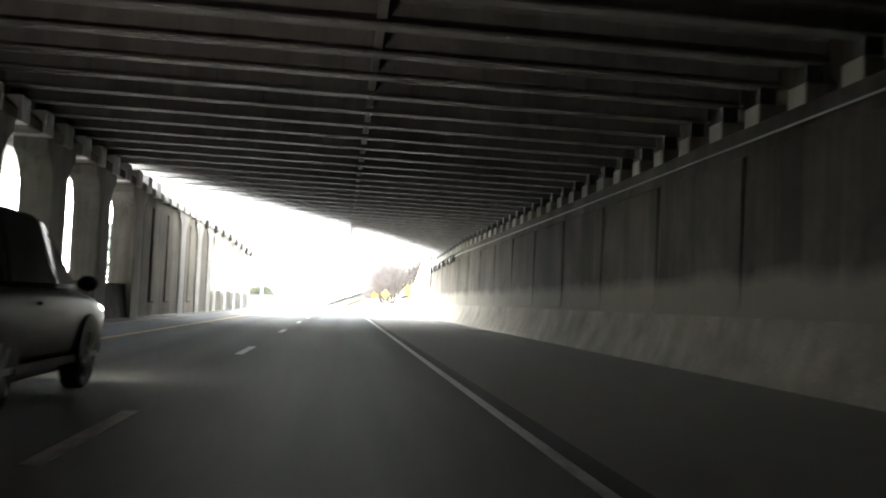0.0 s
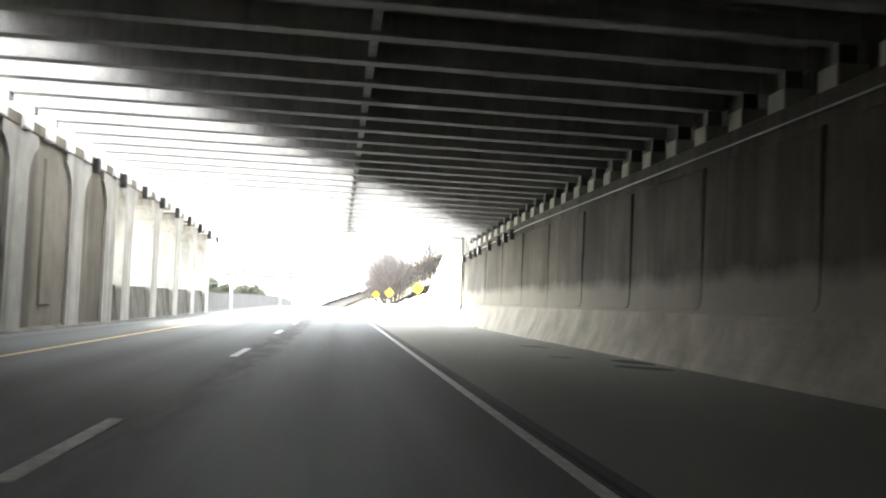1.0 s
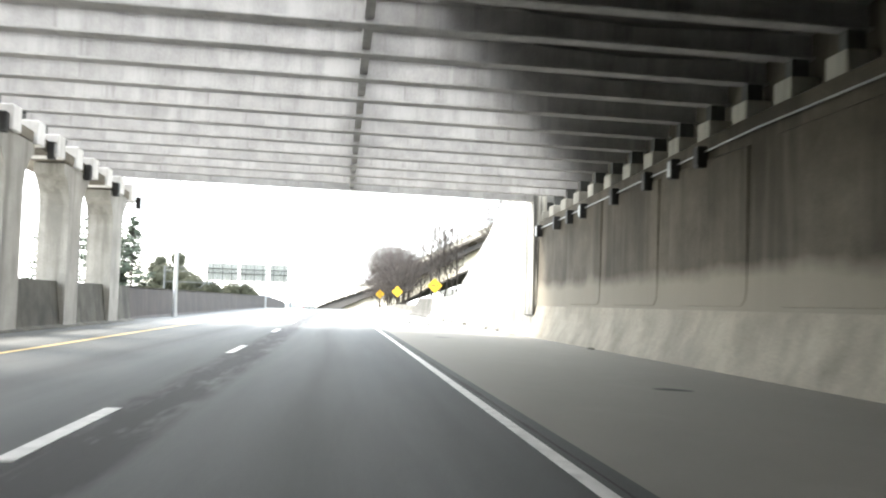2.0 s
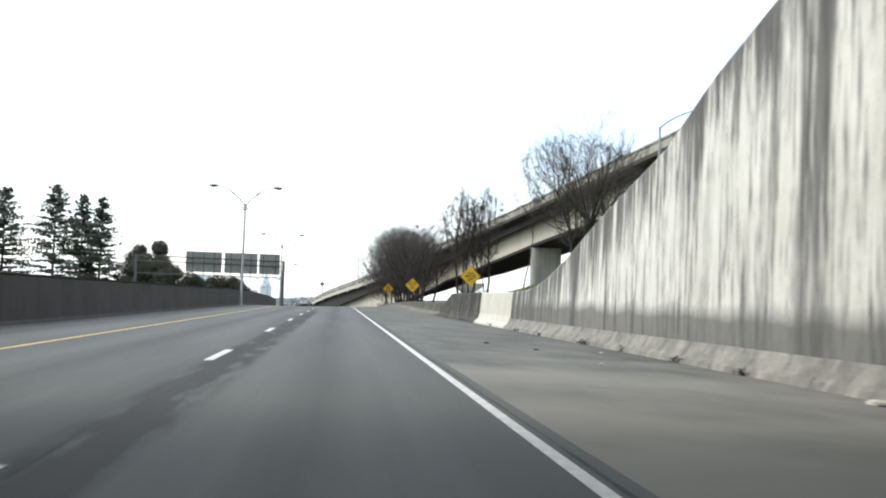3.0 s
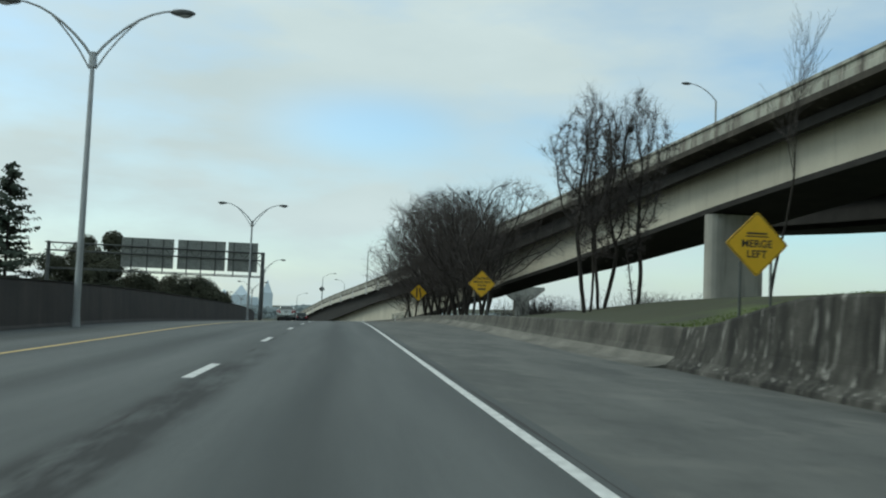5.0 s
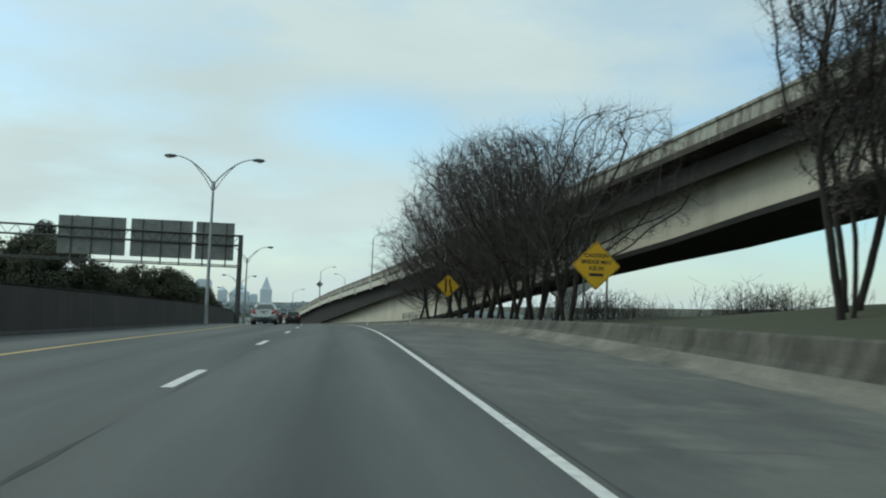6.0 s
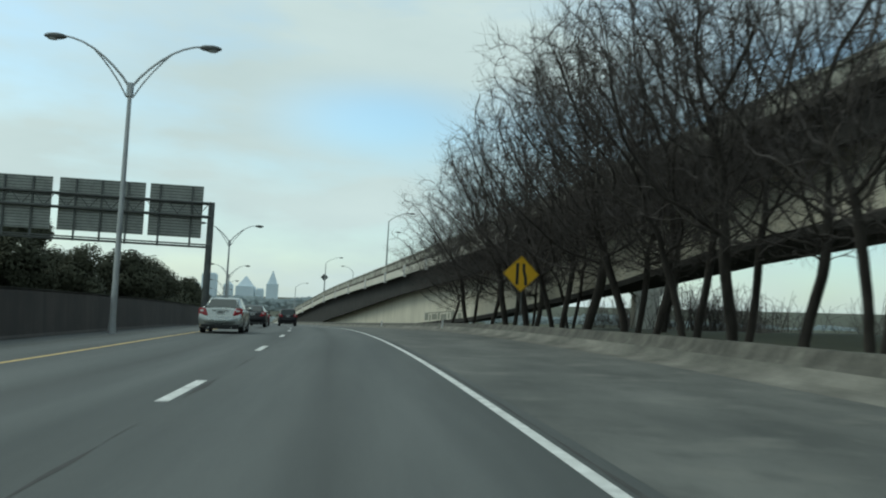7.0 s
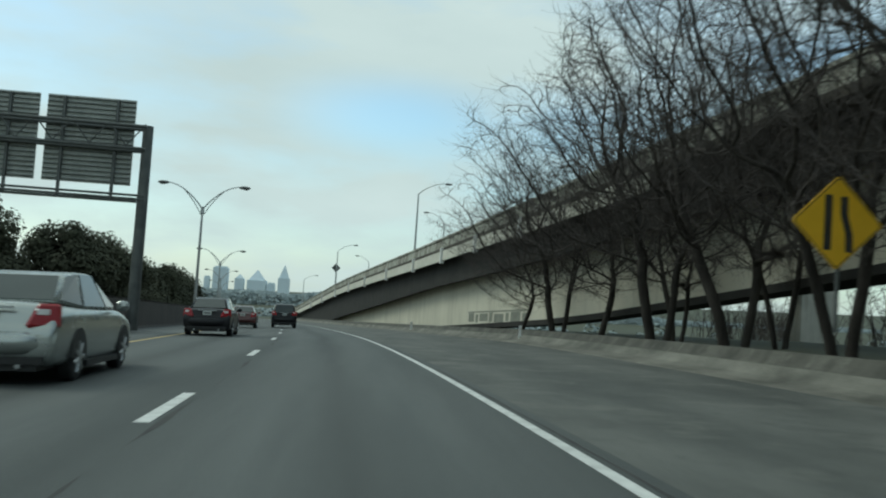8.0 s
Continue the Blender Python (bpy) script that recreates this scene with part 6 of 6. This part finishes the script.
def delineator(y):
    x = barrier_at(y) - 0.12
    t = empty("delineator_post", (x, y, rz(y) + cross(x - rx(y), y) - 0.06), label="slim white delineator post at the foot of the barrier", category="post", group="delineators")
    part("post", boxed(-0.07, 0.07, -0.012, 0.012, 0.0, 0.86, bevel=0.006), WHITE_WALL, t)
    part("reflector", boxed(-0.035, 0.035, -0.016, -0.0125, 0.64, 0.78), WHITE_LINE, t)


delineator(256.5)
delineator(287.5)

# grass blades on the bank and weeds along the foot of the walls
rng = random.Random(21)
gv, gf = [], []
for _ in range(26000):
    y = rng.uniform(121, 166)
    x = barrier_at(y) + 0.75 + 16 * rng.random() ** 1.6
    z = ground_z(x, y)
    h, a, k = rng.uniform(0.03, 0.10), rng.uniform(0, math.pi), len(gv)
    dx, dy = math.cos(a) * 0.03, math.sin(a) * 0.03
    gv += [(x - dx, y - dy, z - 0.02), (x + dx, y + dy, z - 0.02), (x + rng.gauss(0, 0.05), y + rng.gauss(0, 0.05), z + h)]
    gf.append((k, k + 1, k + 2))
GRASS = material("grass_blades", (0.085, 0.125, 0.028), (0.150, 0.185, 0.055), 0.45, 0.95, spec=0.1)
tagged(raw("grass", gv, gf, GRASS), "short winter grass on the bank", "grass", kind="stuff")


wv, wf = [], []
for i, y in enumerate((101.2, 104.8, 108.9, 112.6, 113.1, 119.4, 123.8, 131.0, 143.0)):
    size = 0.10 + 0.03 * (i % 4)
    for _ in range(40):
        leaf(wv, wf, Vector((9.93 + 0.05 * (i % 3) + rng.gauss(0, size * 0.6), y + rng.gauss(0, size), cross(9.95, y) + 0.01 + abs(rng.gauss(0, size * 0.5)))), rng.uniform(0.02, 0.06), rng)
tagged(raw("weeds", wv, wf, GRIT), "dry weeds and litter at the wall foot", "weeds", kind="stuff")


def litter(name, x, y, size, mat, label, seed):
    r = random.Random(seed)
    bm = bmesh.new()
    bmesh.ops.create_icosphere(bm, subdivisions=2, radius=1.0)
    for v in bm.verts:
        v.co *= 1 + 0.35 * noise.noise(v.co * 1.7 + Vector((seed, 0, 0)))
    bm.transform(Matrix.LocRotScale(None, Euler((0, 0, r.uniform(0, 3))), (size, size * 0.5, size * 0.25)))
    ob = part(name, bm, mat)
    ob.location = (x, y, cross(x, y) + size * 0.18)
    tagged(ob, label=label, category="litter")


litter("rubber_scrap", 7.1, 106.9, 0.085, RUBBER, "black scrap of tyre rubber on the shoulder", 1)
litter("rubber_scrap", 6.2, 109.2, 0.085, RUBBER, "black scrap of tyre rubber on the shoulder", 2)
litter("paper_scrap", 7.4, 102.1, 0.07, WHITE_LINE, "white scrap of paper on the shoulder", 3)
litter("paper_scrap", 8.9, 107.2, 0.07, WHITE_LINE, "white scrap of paper on the shoulder", 4)
litter("concrete_chunk", 9.7, 83.5, 0.16, LOW_BARRIER, "small chunk of broken concrete beside the wall", 5)
litter("concrete_chunk", 9.6, 96.0, 0.20, CLEAN_BARRIER, "pale chunk of broken concrete beside the wall", 6)

# patches and cracks
for i, (x, y, a, b) in enumerate([(8.8, 52.3, 0.7, 0.6), (9.3, 54.6, 0.5, 0.9), (7.6, 55.0, 0.35, 0.25), (8.2, 61.0, 0.5, 0.4), (7.0, 69.5, 0.3, 0.2), (5.6, 87.0, 0.3, 0.25)]):
    pv = [(x + a * math.cos(2 * math.pi * k / 18) * (1 + 0.35 * noise.noise((k, i * 3.1, 0))), y + b * math.sin(2 * math.pi * k / 18) * (1 + 0.4 * noise.noise((k * 0.7, i, 5)))) for k in range(18)]
    ob = raw("oil_patch", [(px, py, cross(px, py) + 0.004) for px, py in pv], [tuple(range(18))], TAR)
    tagged(ob, "dark stained patch on the shoulder asphalt", "stain", "shoulder stains", "structure")
for i in range(11):
    y0, s0 = 112 + i * 11.3 + 2 * noise.noise((i, 0, 0)), 4.3 + 3.0 * ((i * 0.618) % 1.0)
    ln = 1.2 + 2.5 * ((i * 0.37) % 1)
    v, f = [], []
    for k in range(14):
        s = s0 + ln * k / 13
        yy = y0 + 0.25 * noise.noise((k * 0.5, i * 2.0, 1))
        for e in (-1, 1):
            v.append((rx(yy) + s, yy + e * 0.006, rz(yy) + cross(s, yy) + 0.003))
    f = [(2 * k, 2 * k + 1, 2 * k + 3, 2 * k + 2) for k in range(13)]
    tagged(raw("road_crack", v, f, TAR), "thin sealed crack across the shoulder asphalt", "crack", "road cracks", "structure")

# conduit and boxes on the wall of the underpass
t = empty("wall_conduit", (10.42, 40, 5.0), label="thin grey conduit along the top of the underpass wall", category="conduit")
in_place(part("pipe", rods([(10.40, yy, 4.98 + sag_right(yy)) for yy in (T0 + 1, 74.0, 78.5, 83.5, 87.1, T1 - 0.8)], [0.024] * 6, 6), GALV, t))
for i, y in enumerate([94.0, 90.9, 88.9, 87.1, 83.5, 80.5, 78.5, 76.8]):
    b = empty("junction_box", (10.36, y, 4.9 + sag_right(y)), label="small black box under the girder seat", category="junction box", group="boxes under the girder seats")
    part("case", boxed(-0.14, 0.10, -0.13, 0.13, -0.28, 0.22, bevel=0.02), TRIM, b)
    part("lid", boxed(-0.155, -0.141, -0.10, 0.10, -0.22, 0.16), GALV if i % 3 == 0 else TRIM, b)


for k in range(9):
    y = 94.9 - 3.92 * k
    b = empty("junction_box", (-6.49, y + 0.98, 5.30 + sag_left(y)), label="small black box below the girder seats", category="junction box", group="boxes on the cap beam")
    part("case", boxed(0.0, 0.20, -0.13, 0.13, -0.30, 0.22, bevel=0.02), TRIM, b)
    part("lid", boxed(0.201, 0.214, -0.10, 0.10, -0.22, 0.16), GALV if k % 3 == 0 else TRIM, b)


# bare brush and far buildings seen under the ramp
def brush(x, y, h, seed):
    r = random.Random(seed)
    v, f = [], []
    for _ in range(230):
        p = Vector((r.gauss(0, h * 0.5), r.gauss(0, h * 0.5), 0))
        q = p + Vector((r.gauss(0, 0.25), r.gauss(0, 0.25), 1)) * h * r.uniform(0.4, 1.0)
        tube(v, f, p, q, 0.03, 0.012, 3)
        for _ in range(4):
            s = r.uniform(0.4, 1)
            b0 = p + (q - p) * s
            tube(v, f, b0, b0 + Vector((r.gauss(0, 0.4), r.gauss(0, 0.4), r.uniform(0.1, 0.6))) * h * 0.3, 0.014, 0.008, 3)
    b = raw("brush", v, f, TWIG, label="bare brown brush beyond the ramp bridge")
    b.location = (x, y, ground_z(x, y) - 0.1)
    tagged(b, category="shrub", group="brush beyond the ramp", kind="stuff")


for i, (x, y, h) in enumerate([(34, 225, 2.2), (38, 236, 2.6), (44, 250, 3.0), (50, 262, 3.4), (36, 262, 2.4), (60, 275, 4.0), (70, 290, 4.5), (46, 285, 3.0), (30, 275, 2.2), (85, 300, 5.0), (28, 250, 2.0)]):
    brush(x, y, h * 1.9, 300 + i)


def shed(x, y, w, d, h, mat, label):
    z = ground_z(x, y) - 0.2
    t = empty("warehouse", (x, y, z), label=label, category="building", group="far sheds")
    part("wall", boxed(-w / 2, w / 2, -d / 2, d / 2, 0, h), mat, t)
    part("roof", boxed(-w / 2 - 0.4, w / 2 + 0.4, -d / 2 - 0.4, d / 2 + 0.4, h + 0.004, h + 0.5), GALV, t)
    for k in range(5):
        dx = -w / 2 + w * (k + 0.5) / 5
        win = part("window", boxed(dx - w * 0.06, dx + w * 0.06, -d / 2 - 0.05, -d / 2 - 0.004, h * 0.4, h * 0.75), GLASS, t)


RED_PAINT = material("red_truck_paint", (0.50, 0.03, 0.03), (0.62, 0.05, 0.045), 0.5, 0.4)
shed(92.0, 380.0, 26, 14, 7.0, WHITE_WALL, "white warehouse far beyond the ramp bridge")
tr = empty("lorry", (76, 350, ground_z(76, 350)), label="red lorry parked far beyond the ramp", category="lorry")
part("box", boxed(-4.5, 2.5, -1.2, 1.2, 1.0, 3.6, bevel=0.05), RED_PAINT, tr)
part("cab", boxed(2.7, 4.6, -1.15, 1.15, 0.8, 3.0, bevel=0.15), RED_PAINT, tr)
for px in (-3.4, -2.2, 3.6):
    for py in (-1.05, 1.05):
        bm = bmesh.new()
        rod(bm, (px, py - 0.15, 0.48), (px, py + 0.15, 0.48), 0.48, 0.48, 14)
        part("wheel", bm, RUBBER, tr)

# small diamond sign on the ramp, seen from behind
sy = 372.0
sg = empty("ramp_sign", (bx(sy) + 0.2, sy, bz(sy)), label="small diamond sign on a thin post on the ramp parapet", category="sign")
part("post", boxed(-0.04, 0.04, -0.04, 0.04, -0.05, 3.6), GALV, sg)
bm = boxed(-0.55, 0.55, -0.06, -0.045, -0.55, 0.55)
bm.transform(Matrix.Translation((0, 0, 3.0)) @ Matrix.Rotation(math.pi / 4, 4, "Y"))
part("plate", bm, DARK_STEEL, sg)
